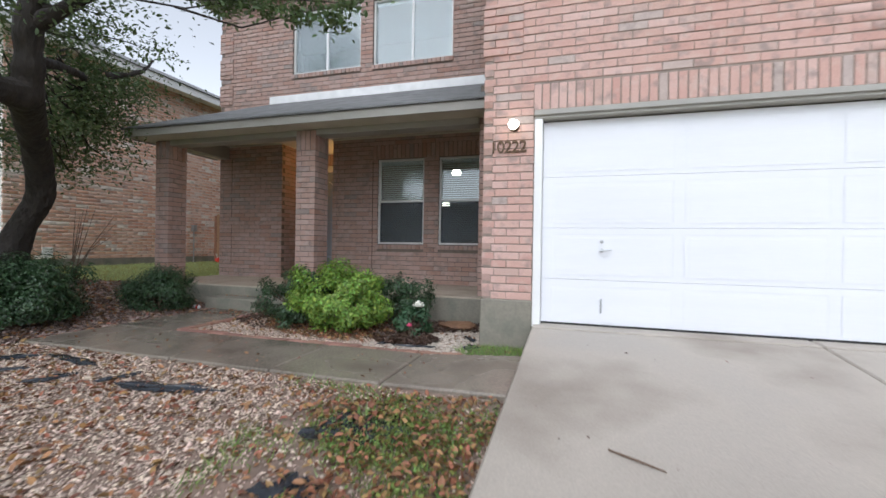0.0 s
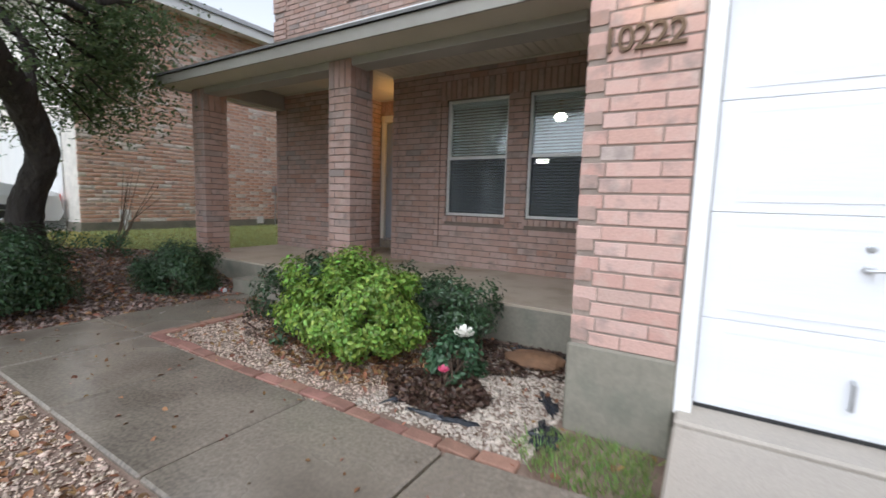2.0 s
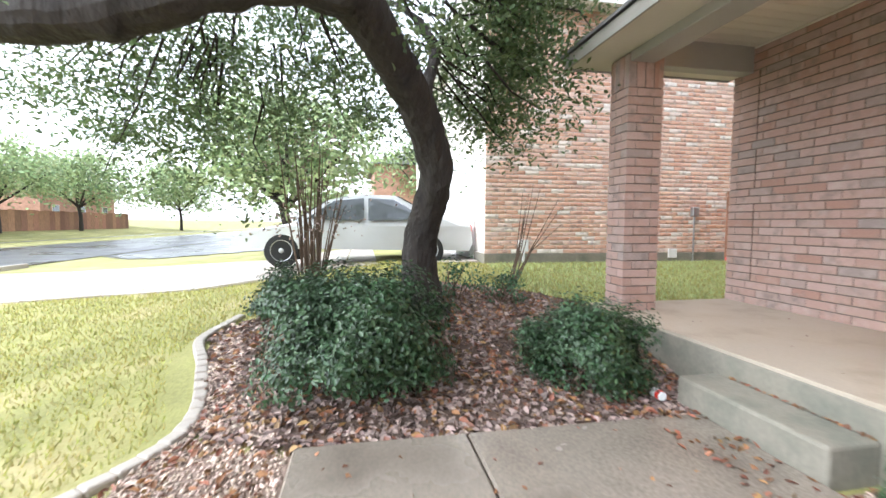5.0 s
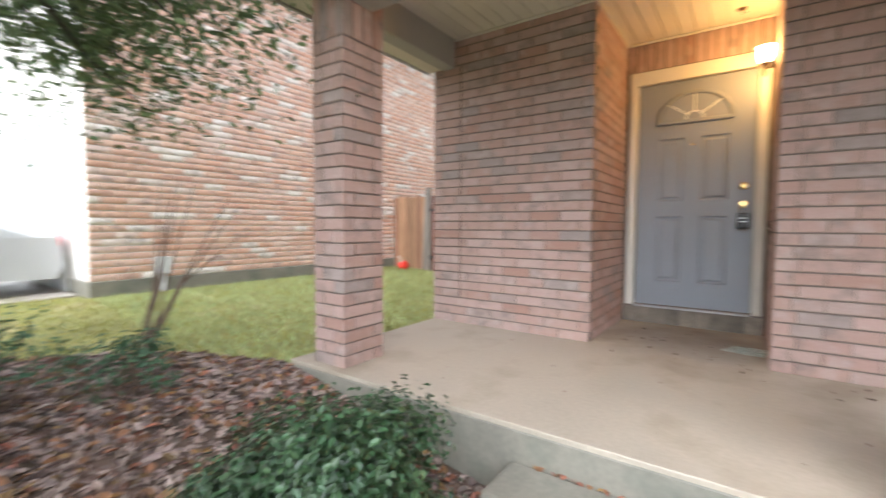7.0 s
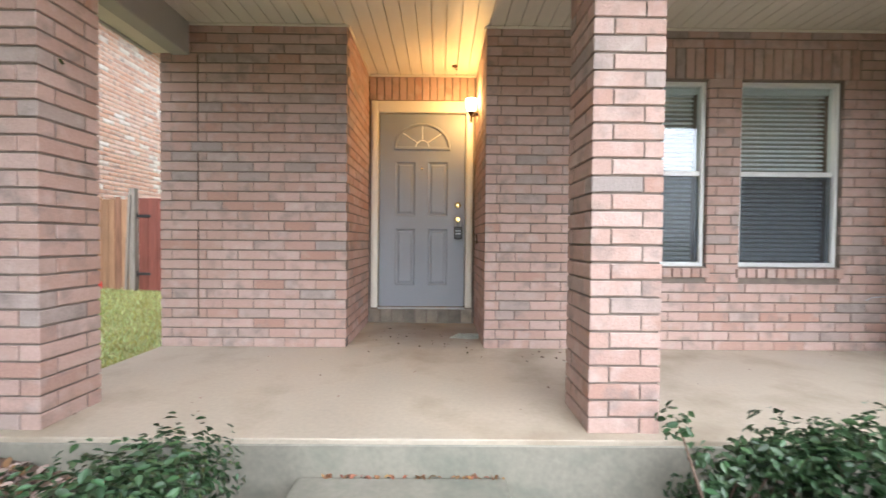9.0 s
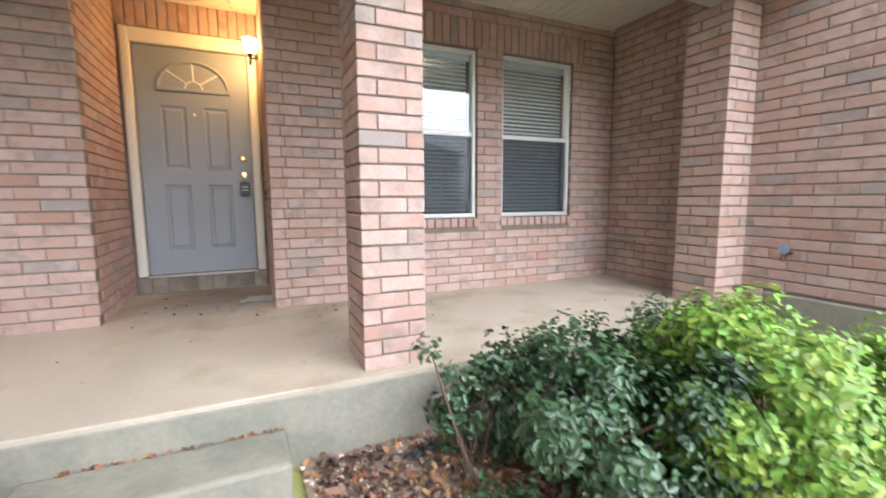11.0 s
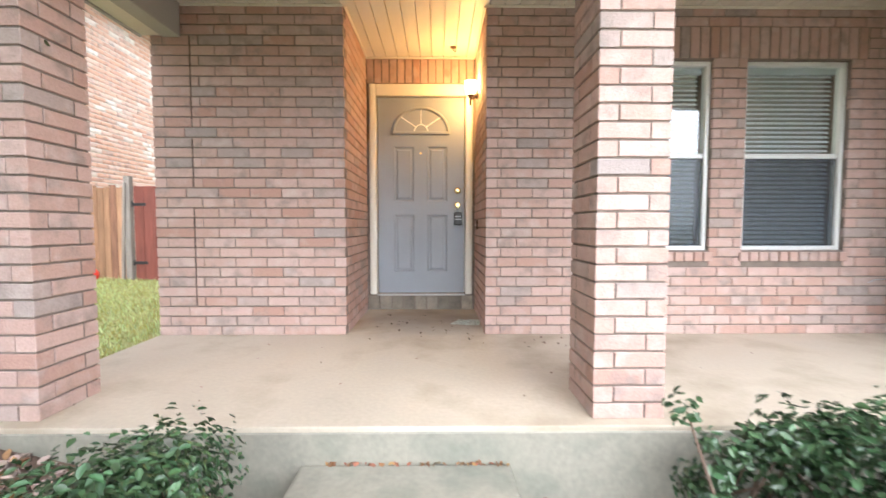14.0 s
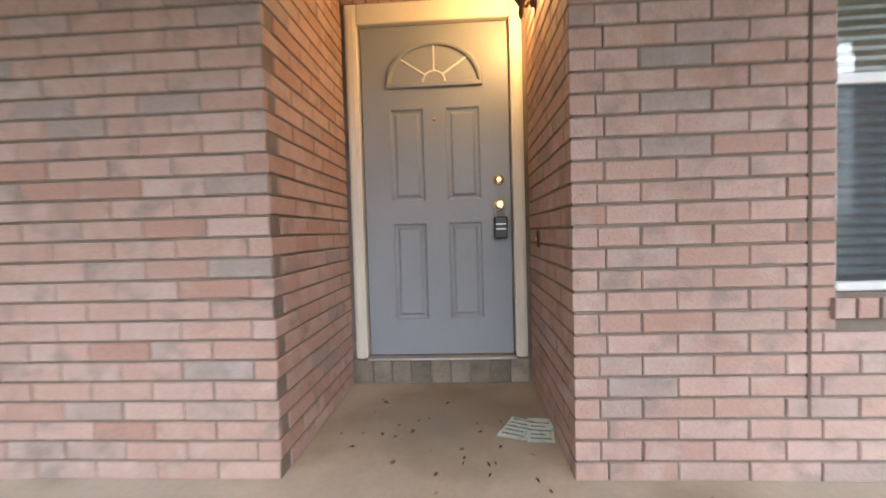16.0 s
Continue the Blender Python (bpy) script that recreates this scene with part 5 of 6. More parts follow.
# green tufts at the garage corner and the front strip
def blades(name, poly, n, h, seed, material, label, keep=None, base=None):
    x, y, g = scatter(poly, n, seed)
    if keep is not None:
        k = keep(x, y, g)
        x, y = x[k], y[k]
    n = len(x)
    a = g.uniform(0, 6.28, n)
    H = h * g.uniform(0.5, 1.4, n)
    w = 0.0035 + 0.003 * g.random(n)
    lean = g.normal(0, 0.45, (n, 2)) * H[:, None]
    z = (base or ground_z)(x, y) + 0.0
    p0 = np.stack([x - w * np.cos(a), y - w * np.sin(a), z], 1)
    p1 = np.stack([x + w * np.cos(a), y + w * np.sin(a), z], 1)
    p2 = np.stack([x + lean[:, 0], y + lean[:, 1], z + H], 1)
    v = np.stack([p0, p1, p2], 1).reshape(-1, 3)
    return mark(soup(name, v, np.arange(3 * n).reshape(-1, 3), material), label, "grass", "stuff")


GREENG = leaf_mat("fresh_grass_blade", (0.20, 0.31, 0.08), 0.5, 0.4, 0.03)
# The side yard's stronger light is put into this lighter grass colour.
SIDEG = leaf_mat("bright_lit_grass_blade", (0.46, 0.54, 0.25), 0.5, 0.4, 0.03)
blades("grass_tuft", [(4.05, -3.3), (4.52, -3.38), (4.52, -2.85), (4.1, -2.85), (3.85, -3.1)], 1500, 0.06, 31, GREENG, "green grass tufts at the garage corner")
CLOVER = leaf_mat("low_weed_leaf", (0.17, 0.22, 0.05), 0.5, 0.5, 0.05)
WEEDS = [(3.3, -4.75), (3.9, -4.45), (4.54, -4.36), (4.54, -7.2), (3.75, -7.2), (3.6, -5.9), (3.85, -5.3)]
fallen("low_weeds", WEEDS, 9000, 0.028, 35, CLOVER, "low green and yellow weeds beside the driveway", 0.045, keep=lambda x, y, g: np.sin(x * 7 + y * 3) + np.sin(x * 3 - y * 8) + g.normal(0, 0.8, len(x)) > -0.5)
fallen("weed_leaves", WEEDS, 1500, 0.05, 36, DRYLEAF, "brown leaves among the low weeds", 0.05)
blades("front_weeds", [(2.9, -4.36), (4.54, -4.36), (4.54, -7.2), (3.4, -7.2), (3.2, -5.4)], 18000, 0.055, 32, GREENG, "sparse green weeds among fallen leaves", keep=lambda x, y, g: np.sin(x * 5.1 + y * 3.7) + np.sin(x * 2.3 - y * 6.1) + g.normal(0, 0.7, len(x)) > 0.2)
SIDE_LAWN = [(-2.15, -1.7), (-2.15, 3.1), (-5.4, 3.1), (-5.4, -1.8), (-6.3, -2.4), (-6.3, -14), (2.2, -14), (2.2, -7.6), (1.1, -6.7), (0.45, -5.85), (-0.7, -5.1), (-1.6, -5.45), (-2.4, -5.5), (-3.4, -4.7), (-3.7, -2.9), (-3.0, -1.95)]
blades("lawn_grass", SIDE_LAWN, 90000, 0.038, 33, GRASS, "short yellow-green winter lawn grass", keep=lambda x, y, g: (y > -9) | (g.random(len(x)) < 0.4))
blades("side_yard_grass", [(-2.15, -1.7), (-2.15, 3.1), (-5.4, 3.1), (-5.4, -1.8), (-3.0, -1.95)], 14000, 0.05, 34, SIDEG, "greener grass of the side yard")
# pale edging stones of the lawn
le = mark(new("lawn_edging"), "curved pale concrete edging between lawn and mulch", "edging", "structure")
pts, _ = spline([(-2.95, -5.25, 0), (-2.2, -5.40, 0), (-1.5, -5.16, 0), (-0.64, -4.99, 0), (0.12, -5.48, 0), (0.6, -5.92, 0), (1.2, -6.7, 0), (2.3, -7.5, 0)], [1] * 8, 7)
EM = mesh_of(boxm(-0.07, 0.07, -0.045, 0.045, -0.05, 0.045, bevel=0.015, seg=2), "kerb_stone")
EM.materials.append(DRIVE_C)
for p, q in zip(pts, pts[1:]):
    m_ = (p + q) / 2
    ob = new("edging_stone", EM)
    ob.parent = le
    ob.matrix_world = pose(m_[0], m_[1], float(ground_z(m_[0], m_[1])), 0, 0, math.degrees(math.atan2(q[1] - p[1], q[0] - p[0])))

# twig on the driveway, can by the step
bm = bmesh.new()
tube(bm, [(5.14, -4.94, 0), (5.26, -5.01, 0.006), (5.37, -5.06, 0.002)], [0.005, 0.006, 0.003], 6)
for v in bm.verts:
    v.co.z += float(drive_z(v.co.y)) + 0.004
mark(part("twig", bm, TWIG), "thin dry twig on the concrete driveway", "twig")
can = thing("drink_can", (-0.50, -2.02, float(ground_z(-0.5, -2.02)) + 0.05))
mark(can, "crushed white and red drink can in the mulch", "can")
bm = lathe(bmesh.new(), [(0.024, -0.055), (0.032, -0.045), (0.033, 0.0), (0.030, 0.045), (0.024, 0.055)], (0, 0, 0), 14, "x")
part("can_body", bm, WHITE, can)
part("can_band", lathe(bmesh.new(), [(0.0335, 0.01), (0.034, 0.02), (0.032, 0.04)], (0, 0, 0), 14, "x"), RED, can, "red printed band")

# ---------------------------------------------------------------- the live oak
oak = thing("oak_tree", (-2.15, -3.38, 0))
mark(oak, "leaning live oak with dark wet bark and fine leaves", "tree")
oo = np.array([-2.15, -3.38, 0.0])
bm = bmesh.new()
P, R = spline([(-2.15, -3.38, -0.25), (-2.12, -3.40, 0.05), (-2.02, -3.42, 0.65), (-1.75, -3.32, 1.22), (-1.47, -3.50, 1.70), (-1.05, -3.82, 2.06), (-0.7, -4.06, 2.24)],
              [0.30, 0.19, 0.15, 0.145, 0.142, 0.15, 0.165], 16)
R = [r + 0.10 * math.exp(-max(0.0, p[2] + 0.05) * 9) for p, r in zip(P, R)]
tube(bm, [p - oo for p in P], R, 30)
for v in bm.verts:
    nz = noise.noise(Vector((v.co.x * 9, v.co.y * 9, v.co.z * 4)))
    nz += 0.6 * noise.noise(Vector((v.co.x * 24, v.co.y * 24, v.co.z * 9)))
    v.co += Vector((v.co.x - 0.3 * v.co.z, v.co.y, 0)).normalized() * nz * 0.024
part("trunk", bm, BARK, oak)
BOUGHS = [
    ([(-0.72, -4.04, 2.22), (-0.6, -4.42, 2.16), (-0.5, -4.72, 2.04), (-0.5, -5.1, 1.90), (-0.5, -5.45, 1.82), (-0.5, -6.2, 1.78), (-0.6, -7.0, 1.86), (-0.8, -8.2, 2.3), (-0.9, -9.4, 3.0)], [0.16, 0.135, 0.13, 0.14, 0.13, 0.10, 0.09, 0.07, 0.03]),
    ([(-0.72, -4.05, 2.2), (-0.6, -4.08, 2.5), (-0.5, -4.12, 3.0), (-0.1, -4.1, 4.1), (0.2, -4.2, 5.2)], [0.16, 0.13, 0.12, 0.09, 0.04]),
    ([(-0.5, -5.12, 1.94), (-0.5, -5.24, 2.08), (-0.5, -5.23, 2.4), (-0.6, -5.1, 2.9), (-1.0, -5.0, 3.7)], [0.11, 0.085, 0.075, 0.06, 0.03]),
    ([(-0.5, -5.5, 1.86), (-0.5, -5.64, 1.98), (-0.5, -5.66, 2.14), (-0.5, -5.54, 2.34), (-0.3, -5.5, 2.9), (0.0, -5.6, 3.8)], [0.09, 0.075, 0.07, 0.065, 0.055, 0.03]),
    ([(-0.5, -5.6, 2.15), (-0.5, -6.0, 2.2), (-0.6, -6.8, 2.5)], [0.05, 0.045, 0.02]),
    ([(-0.6, -4.0, 2.6), (-1.0, -3.4, 2.75), (-1.6, -2.9, 2.9), (-2.4, -2.5, 2.9), (-3.3, -2.2, 2.7)], [0.06, 0.045, 0.035, 0.025, 0.012]),
    ([(-0.5, -4.1, 2.9), (0.2, -3.9, 3.3), (1.0, -3.8, 3.5), (2.0, -3.72, 3.25), (2.9, -3.75, 2.85)], [0.08, 0.06, 0.04, 0.018, 0.006]),
    ([(-1.4, -3.5, 1.75), (-2.0, -3.3, 2.4), (-2.7, -3.4, 3.0), (-3.6, -3.6, 3.6)], [0.06, 0.05, 0.04, 0.015]),
    ([(-1.0, -3.0, 2.85), (-1.1, -2.5, 3.1), (-1.2, -2.2, 3.4)], [0.04, 0.03, 0.012]),
]
for lp, lr in BOUGHS:
    P, R = spline(lp, lr, 10)
    R = [r * (1 + 0.07 * math.sin(i * 0.8)) for i, r in enumerate(R)]
    bm = bmesh.new()
    tube(bm, [np.array(p) - oo for p in P], R, 14)
    for v in bm.verts:
        q_ = v.co
        v.co = q_ + Vector((noise.noise(q_ * 7), noise.noise(q_ * 7 + Vector((9, 0, 0))), noise.noise(q_ * 7 + Vector((0, 9, 0))))) * 0.018
    part("limb", bm, BARK, oak)
g = np.random.default_rng(71)
# leaf clumps: a broad crown, sprays that hang at its edge
cl = []
while len(cl) < 300:
    p = g.uniform((-4.4, -9.0, 1.7), (2.2, -1.4, 6.0))
    q = (p - np.array([-0.9, -4.9, 3.9])) / np.array([3.3, 3.7, 2.1])
    r2 = float((q * q).sum())
    if r2 > 1 or r2 < 0.2:
        continue
    if p[2] < 2.75 and math.hypot(p[0] - 0.6, p[1] + 4.3) < 2.3 and p[0] > -0.9:
        continue
    if p[0] > 0.9 and p[2] < 3.35:
        continue
    if p[1] > -2.2 and p[0] > -1.8:
        continue
    if p[1] > -3.3 and p[0] > -1.2 and p[2] < 4.0:
        continue
    if p[0] > 0.5 and p[2] < 3.4:
        continue
    cl.append(p)
for c_, s_, k_ in (((-2.9, -2.3, 2.5), 0.5, 9), ((-3.6, -2.6, 2.2), 0.5, 8), ((-3.2, -3.3, 2.5), 0.5, 6), ((-2.4, -2.2, 2.9), 0.5, 7), ((-2.0, -2.6, 2.9), 0.35, 5), ((-2.5, -5.8, 2.0), 0.7, 10), ((-3.2, -5.0, 2.1), 0.6, 9),
                   ((-3.9, -3.6, 2.0), 0.5, 7), ((-3.2, -6.2, 2.1), 0.8, 16), ((-4.2, -7.2, 2.3), 0.9, 16), ((-2.2, -7.4, 2.3), 0.8, 12), ((-4.8, -5.8, 2.8), 0.9, 14), ((-1.9, -2.6, 3.2), 0.5, 12), ((-2.4, -2.35, 2.6), 0.5, 14), ((-2.7, -2.3, 2.2), 0.45, 12), ((-2.0, -3.0, 3.6), 0.45, 9), ((-3.4, -2.4, 2.7), 0.6, 10), ((-3.8, -4.4, 2.6), 0.7, 12)):
    cl += [np.array(c_) + g.normal(0, s_ * 0.6, 3) for _ in range(k_)]
HANG = ((1.81, -3.75, 3.0), (2.2, -3.75, 2.86), (2.5, -3.75, 2.78), (2.84, -3.75, 2.68), (3.0, -3.75, 2.8), (1.6, -3.75, 2.98), (2.0, -3.7, 3.1), (2.6, -3.7, 3.0))
cl += [np.array(h_) for h_ in HANG]
cl = np.array(cl)
n = 74000
k = g.integers(0, len(cl), n)
sz = g.uniform(0.25, 0.5, len(cl))
sz[-len(HANG):] = 0.15
off = g.normal(0, 1, (n, 3)) * np.array([1, 1, 0.55]) * sz[k][:, None] * 0.62
p = cl[k] + off
nr = np.array([0, 0, 1.0]) + g.normal(0, 0.6, (n, 3))
leaves("crown", p - oo, nr, 0.066, OAK, oak, 0.42, 0.2, 72)
bm = bmesh.new()
for i in range(0, len(cl), 2):
    a = cl[i]
    b = a + (np.array([-0.8, -4.6, 3.0]) - a) * g.uniform(0.25, 0.5)
    m_ = (a + b) / 2 + g.normal(0, 0.08, 3)
    tube(bm, [b - oo, m_ - oo, a - oo], [0.013, 0.009, 0.004], 5)
tagged(part("branch", bm, BARK, oak), kind="stuff")

# bare-stemmed shrub beyond the clipped ones
crape = thing("crape_myrtle", (-3.6, -4.6, float(ground_z(-3.6, -4.6))))
mark(crape, "bare brown many-stemmed shrub with dry seed heads", "shrub")
bm = bmesh.new()
for i in range(34):
    a, r_ = g.uniform(0, 6.28), g.uniform(0.1, 0.55)
    h_ = g.uniform(1.0, 2.0)
    bm = bmesh.new()
    tube(bm, [(0.1 * math.cos(a), 0.1 * math.sin(a), -0.03), (r_ * 0.6 * math.cos(a), r_ * 0.6 * math.sin(a), h_ * 0.5), (r_ * math.cos(a + 0.2), r_ * math.sin(a + 0.2), h_)], [0.014, 0.010, 0.003], 5)
    part("stem", bm, TWIG, crape)
q = np.stack([g.normal(0, 0.35, 500), g.normal(0, 0.35, 500), g.uniform(0.7, 2.1, 500)], 1)
tagged(leaves("dry_leaf", q, g.normal(0, 1, (500, 3)), 0.045, MULCHLEAF, crape, 0.5, 0.2, 73), kind="stuff")
# leaning dry stalk near the neighbour's wall
z_ = float(ground_z(-3.1, -2.2))
sap = mark(new("dry_sapling"), "bare leaning dry sapling stems by the lawn", "sapling")
for i in range(9):
    a = g.uniform(-0.5, 0.5)
    bm = bmesh.new()
    tube(bm, [(-3.1 + 0.03 * i, -2.2, z_ - 0.02), (-3.05 + a * 0.3, -2.0 + 0.1 * a, z_ + 0.5), (-2.95 + a * 0.9, -1.85 + 0.2 * a, z_ + g.uniform(0.8, 1.3))], [0.010, 0.007, 0.002], 5)
    part("stem", bm, TWIG, sap)

# ---------------------------------------------------------------- neighbour's house
NX, NY = -5.5, -1.78
nb = thing("neighbour_house", (NX, NY, 0))
mark(nb, "two-storey mixed red brick neighbouring house with pale eaves", "house")
no = (NX, NY, 0)
part("wall", rel(boxm(-15.5, NX - MB, NY + MB, 11.0, -0.4, 4.75), no), MORTAR_N, nb)
part("foundation", rel(boxm(-15.6, NX + 0.012, NY - 0.012, 11.1, -0.5, 0.27, bevel=0.01), no), SLAB_C, nb, "grey concrete foundation strip")
part("garage_door", rel(boxm(-11.2, -6.2, NY - 0.03, NY, 0.0, 2.2, bevel=0.01), no), WHITE, nb, "white garage door")
part("eave", rel(boxm(-16.0, NX + 0.42, NY - 0.42, 11.4, 4.72, 4.74), no), WHITE, nb)
part("fascia", rel(boxm(NX + 0.40, NX + 0.43, NY - 0.43, 11.4, 4.66, 4.86, bevel=0.004), no), WHITE, nb, "white eave fascia")
part("fascia", rel(boxm(-16.0, NX + 0.43, NY - 0.46, NY - 0.43, 4.66, 4.86, bevel=0.004), no), WHITE, nb, "white eave fascia")
bm = bmesh.new()
rv = [bm.verts.new(p) for p in ((-16.1, NY - 0.5, 4.86), (NX + 0.48, NY - 0.5, 4.86), (NX + 0.48, 11.5, 4.86), (-16.1, 11.5, 4.86), (-10.8, 2.6, 7.4), (-10.8, 7.0, 7.4))]
for q in ((0, 1, 4), (1, 2, 5, 4), (2, 3, 5), (3, 0, 4, 5), (3, 2, 1, 0)):
    bm.faces.new([rv[i] for i in q])
part("roof", rel(bm, no), SHINGLE, nb, "dark shingle hip roof")
bm = boxm(NX, NX + 0.03, -1.15, -0.95, 0.30, 0.52, bevel=0.01)
box(bm, NX, NX + 0.05, -1.07, -1.03, 0.02, 0.30)
part("vent_box", rel(bm, no), WHITE, nb, "white wall vent box")
bm = boxm(NX, NX + 0.03, 1.95, 2.15, 0.16, 0.34, bevel=0.01)
part("vent_box", rel(bm, no), WHITE, nb, "white wall vent box")
bm = boxm(NX, NX + 0.09, 2.42, 2.56, 0.98, 1.16, bevel=0.01)
tube(bm, [(NX + 0.04, 2.49, 0.0), (NX + 0.04, 2.49, 0.98)], [0.016, 0.016], 8)
part("utility_box", rel(bm, no), STEEL, nb, "grey utility box on a pipe")
lay(nb, (NX, NY, 0), (0, 1, 0), [r for r in bond(8.6, 0.27, 4.72)], BRICK_N, BRICK_N, keep=0)
nd = mark(new("neighbour_drive"), "pale concrete driveway of the neighbouring house", "driveway", "structure")
for k in range(5):
    part("concrete_bay", slab("bay", -11.3, -5.75, -14.1 + k * 2.46, -14.1 + k * 2.46 + 2.44, lambda x, y: float(ground_z(-6.0, y)) + 0.03, 0.4, DRIVE_C), DRIVE_C, nd)

# fence and gate between the houses
fence = thing("fence", (-4.7, 3.2, 0))
mark(fence, "weathered brown cedar plank fence between the houses", "fence")
fz = 0.02
rf = random.Random(8)
for k in range(9):
    x = -5.45 + k * 0.098
    h_ = 1.50 + rf.uniform(-0.03, 0.02)
    bm = boxm(x, x + 0.09, 3.2, 3.218, fz, h_, bevel=0.003)
    part("plank", rel(bm, (-4.7, 3.2, 0)), GREYTAN if k % 3 else CEDAR, fence)
part("rail", rel(boxm(-5.47, -4.62, 3.22, 3.26, 0.35, 0.43), (-4.7, 3.2, 0)), GREYWOOD, fence)
part("rail", rel(boxm(-5.47, -4.62, 3.22, 3.26, 1.15, 1.23), (-4.7, 3.2, 0)), GREYWOOD, fence)
part("post", rel(boxm(-4.60, -4.51, 3.13, 3.22, -0.2, 1.65, bevel=0.006), (-4.7, 3.2, 0)), GREYWOOD, fence, "grey leaning fence post")
b_ = boxm(-4.66, -4.62, 3.10, 3.14, 0.0, 1.55, bevel=0.004)
bmesh.ops.rotate(b_, verts=b_.verts, cent=(-4.64, 3.12, 0), matrix=Matrix.Rotation(radians(2.5), 3, "Y"))
part("post", rel(b_, (-4.7, 3.2, 0)), GREYWOOD, fence, "grey leaning fence post")
gate = thing("gate", (-3.4, 3.2, 0))
mark(gate, "red-brown stained wooden gate with black hinges", "gate")
for k in range(16):
    x = -4.49 + k * 0.147
    part("plank", rel(boxm(x, x + 0.143, 3.19, 3.21, 0.06, 1.50 + rf.uniform(-0.008, 0.008), bevel=0.003), (-3.4, 3.2, 0)), REDWOOD, gate)
for z in (0.30, 1.20):
    bm = boxm(-4.50, -4.30, 3.175, 3.188, z, z + 0.045, bevel=0.003)
    tube(bm, [(-4.50, 3.17, z - 0.02), (-4.50, 3.17, z + 0.07)], [0.012, 0.012], 8)
    part("hinge", rel(bm, (-3.4, 3.2, 0)), BLACK, gate, "black strap hinge")
    part("rail", rel(boxm(-4.48, -2.13, 3.212, 3.25, z, z + 0.08), (-3.4, 3.2, 0)), REDWOOD, gate)
toy = thing("toy", (-4.95, 2.9, float(ground_z(-4.95, 2.9))))
mark(toy, "small red plastic toy lying in the grass by the fence", "toy")
bm = bmesh.new()
bmesh.ops.create_icosphere(bm, subdivisions=3, radius=1)
for v in bm.verts:
    v.co = Vector((v.co.x * 0.11, v.co.y * 0.09, v.co.z * 0.085 + 0.08)) * (1 + 0.12 * math.sin(v.co.x * 5))
part("toy_body", bm, RED, toy)
bm = bmesh.new()
tube(bm, [(-0.05, 0, 0.13), (-0.09, 0, 0.22), (-0.12, 0, 0.26)], [0.012, 0.012, 0.016], 8)
part("toy_handle", bm, ALMOND, toy, "cream plastic handle")

# ---------------------------------------------------------------- parked car
car = thing("car", (-6.95, -4.03, float(ground_z(-6.0, -4.6)) + 0.03))
mark(car, "silver-white saloon car parked on the neighbouring drive", "car")
prof = [(-2.28, 0.38), (-2.30, 0.55), (-2.1, 0.68), (-1.25, 0.84), (-0.55, 1.30), (0.0, 1.42), (0.75, 1.40), (1.45, 1.02), (2.05, 0.94), (2.25, 0.86), (2.30, 0.45), (2.22, 0.30)]
bm = bmesh.new()
ringsL = []
for sx, tuck in ((-1, 0.0), (-1, 1.0), (1, 1.0), (1, 0.0)):
    ring = []
    for y, z in prof:
        half = 0.88
        if tuck:
            half = 0.88 if z < 0.95 else 0.88 - 0.22 * (z - 0.95) / 0.45
            zz = z
        else:
            half, zz = 0.89, min(z, 0.80)
        ring.append(bm.verts.new((sx * (half if not tuck or z >= 0.95 else 0.82), y, zz)))
    ringsL.append(ring)
under = [[bm.verts.new((sx * 0.86, y, 0.25)) for y in (-2.2, 2.2)] for sx in (-1, 1)]
for a, b in zip(ringsL, ringsL[1:]):
    for i in range(len(prof) - 1):
        bm.faces.new((a[i], a[i + 1], b[i + 1], b[i]))
bm.faces.new(ringsL[0][::-1] + [under[0][0], under[0][1]][:0])
bm.faces.new(ringsL[3])
for a, b in zip(ringsL, ringsL[1:]):
    bm.faces.new((a[0], b[0], b[-1], a[-1]))
bmesh.ops.remove_doubles(bm, verts=bm.verts, dist=0.001)
bmesh.ops.recalc_face_normals(bm, faces=bm.faces)
part("body", bm, CARP, car)
for sx in (-1, 1):
    for w in ([(-0.98, 0.92), (-0.45, 1.28), (0.12, 1.34), (0.12, 0.90)], [(0.20, 0.90), (0.20, 1.34), (0.70, 1.32), (1.22, 1.02), (1.18, 0.93)]):
        bm = bmesh.new()
        vs = [bm.verts.new((sx * (0.893 - 0.22 * max(0, z - 0.95) / 0.45 + 0.004), y, z)) for y, z in w]
        bm.faces.new(vs)
        part("side_window", bm, CARGLASS, car)
    for y in (-1.42, 1.38):
        wh = part("wheel", lathe(bmesh.new(), [(0.20, -0.11), (0.30, -0.10), (0.325, -0.06), (0.325, 0.06), (0.30, 0.10), (0.20, 0.11)], (sx * 0.80, y, 0.325), 24, "x"), RUBBER, car, "black tyre")
        part("rim", lathe(bmesh.new(), [(0.21, 0.0), (0.205, sx * 0.115), (0.16, sx * 0.10), (0.05, sx * 0.108), (0.03, sx * 0.125)], (sx * 0.80, y, 0.325), 20, "x"), STEEL, wh, "grey alloy rim")
    part("headlight", boxm(sx * 0.62 - 0.14, sx * 0.62 + 0.14, -2.27, -2.18, 0.58, 0.68, bevel=0.02), GLASSY, car, "clear headlight")
    part("tail_light", boxm(sx * 0.72 - 0.13, sx * 0.72 + 0.13, 2.20, 2.29, 0.68, 0.84, bevel=0.02), RED, car, "red tail light")
    part("wing_mirror", boxm(sx * 0.98 - 0.07, sx * 0.98 + 0.07, -0.80, -0.70, 0.92, 1.03, bevel=0.02), CARP, car)
bm = bmesh.new()
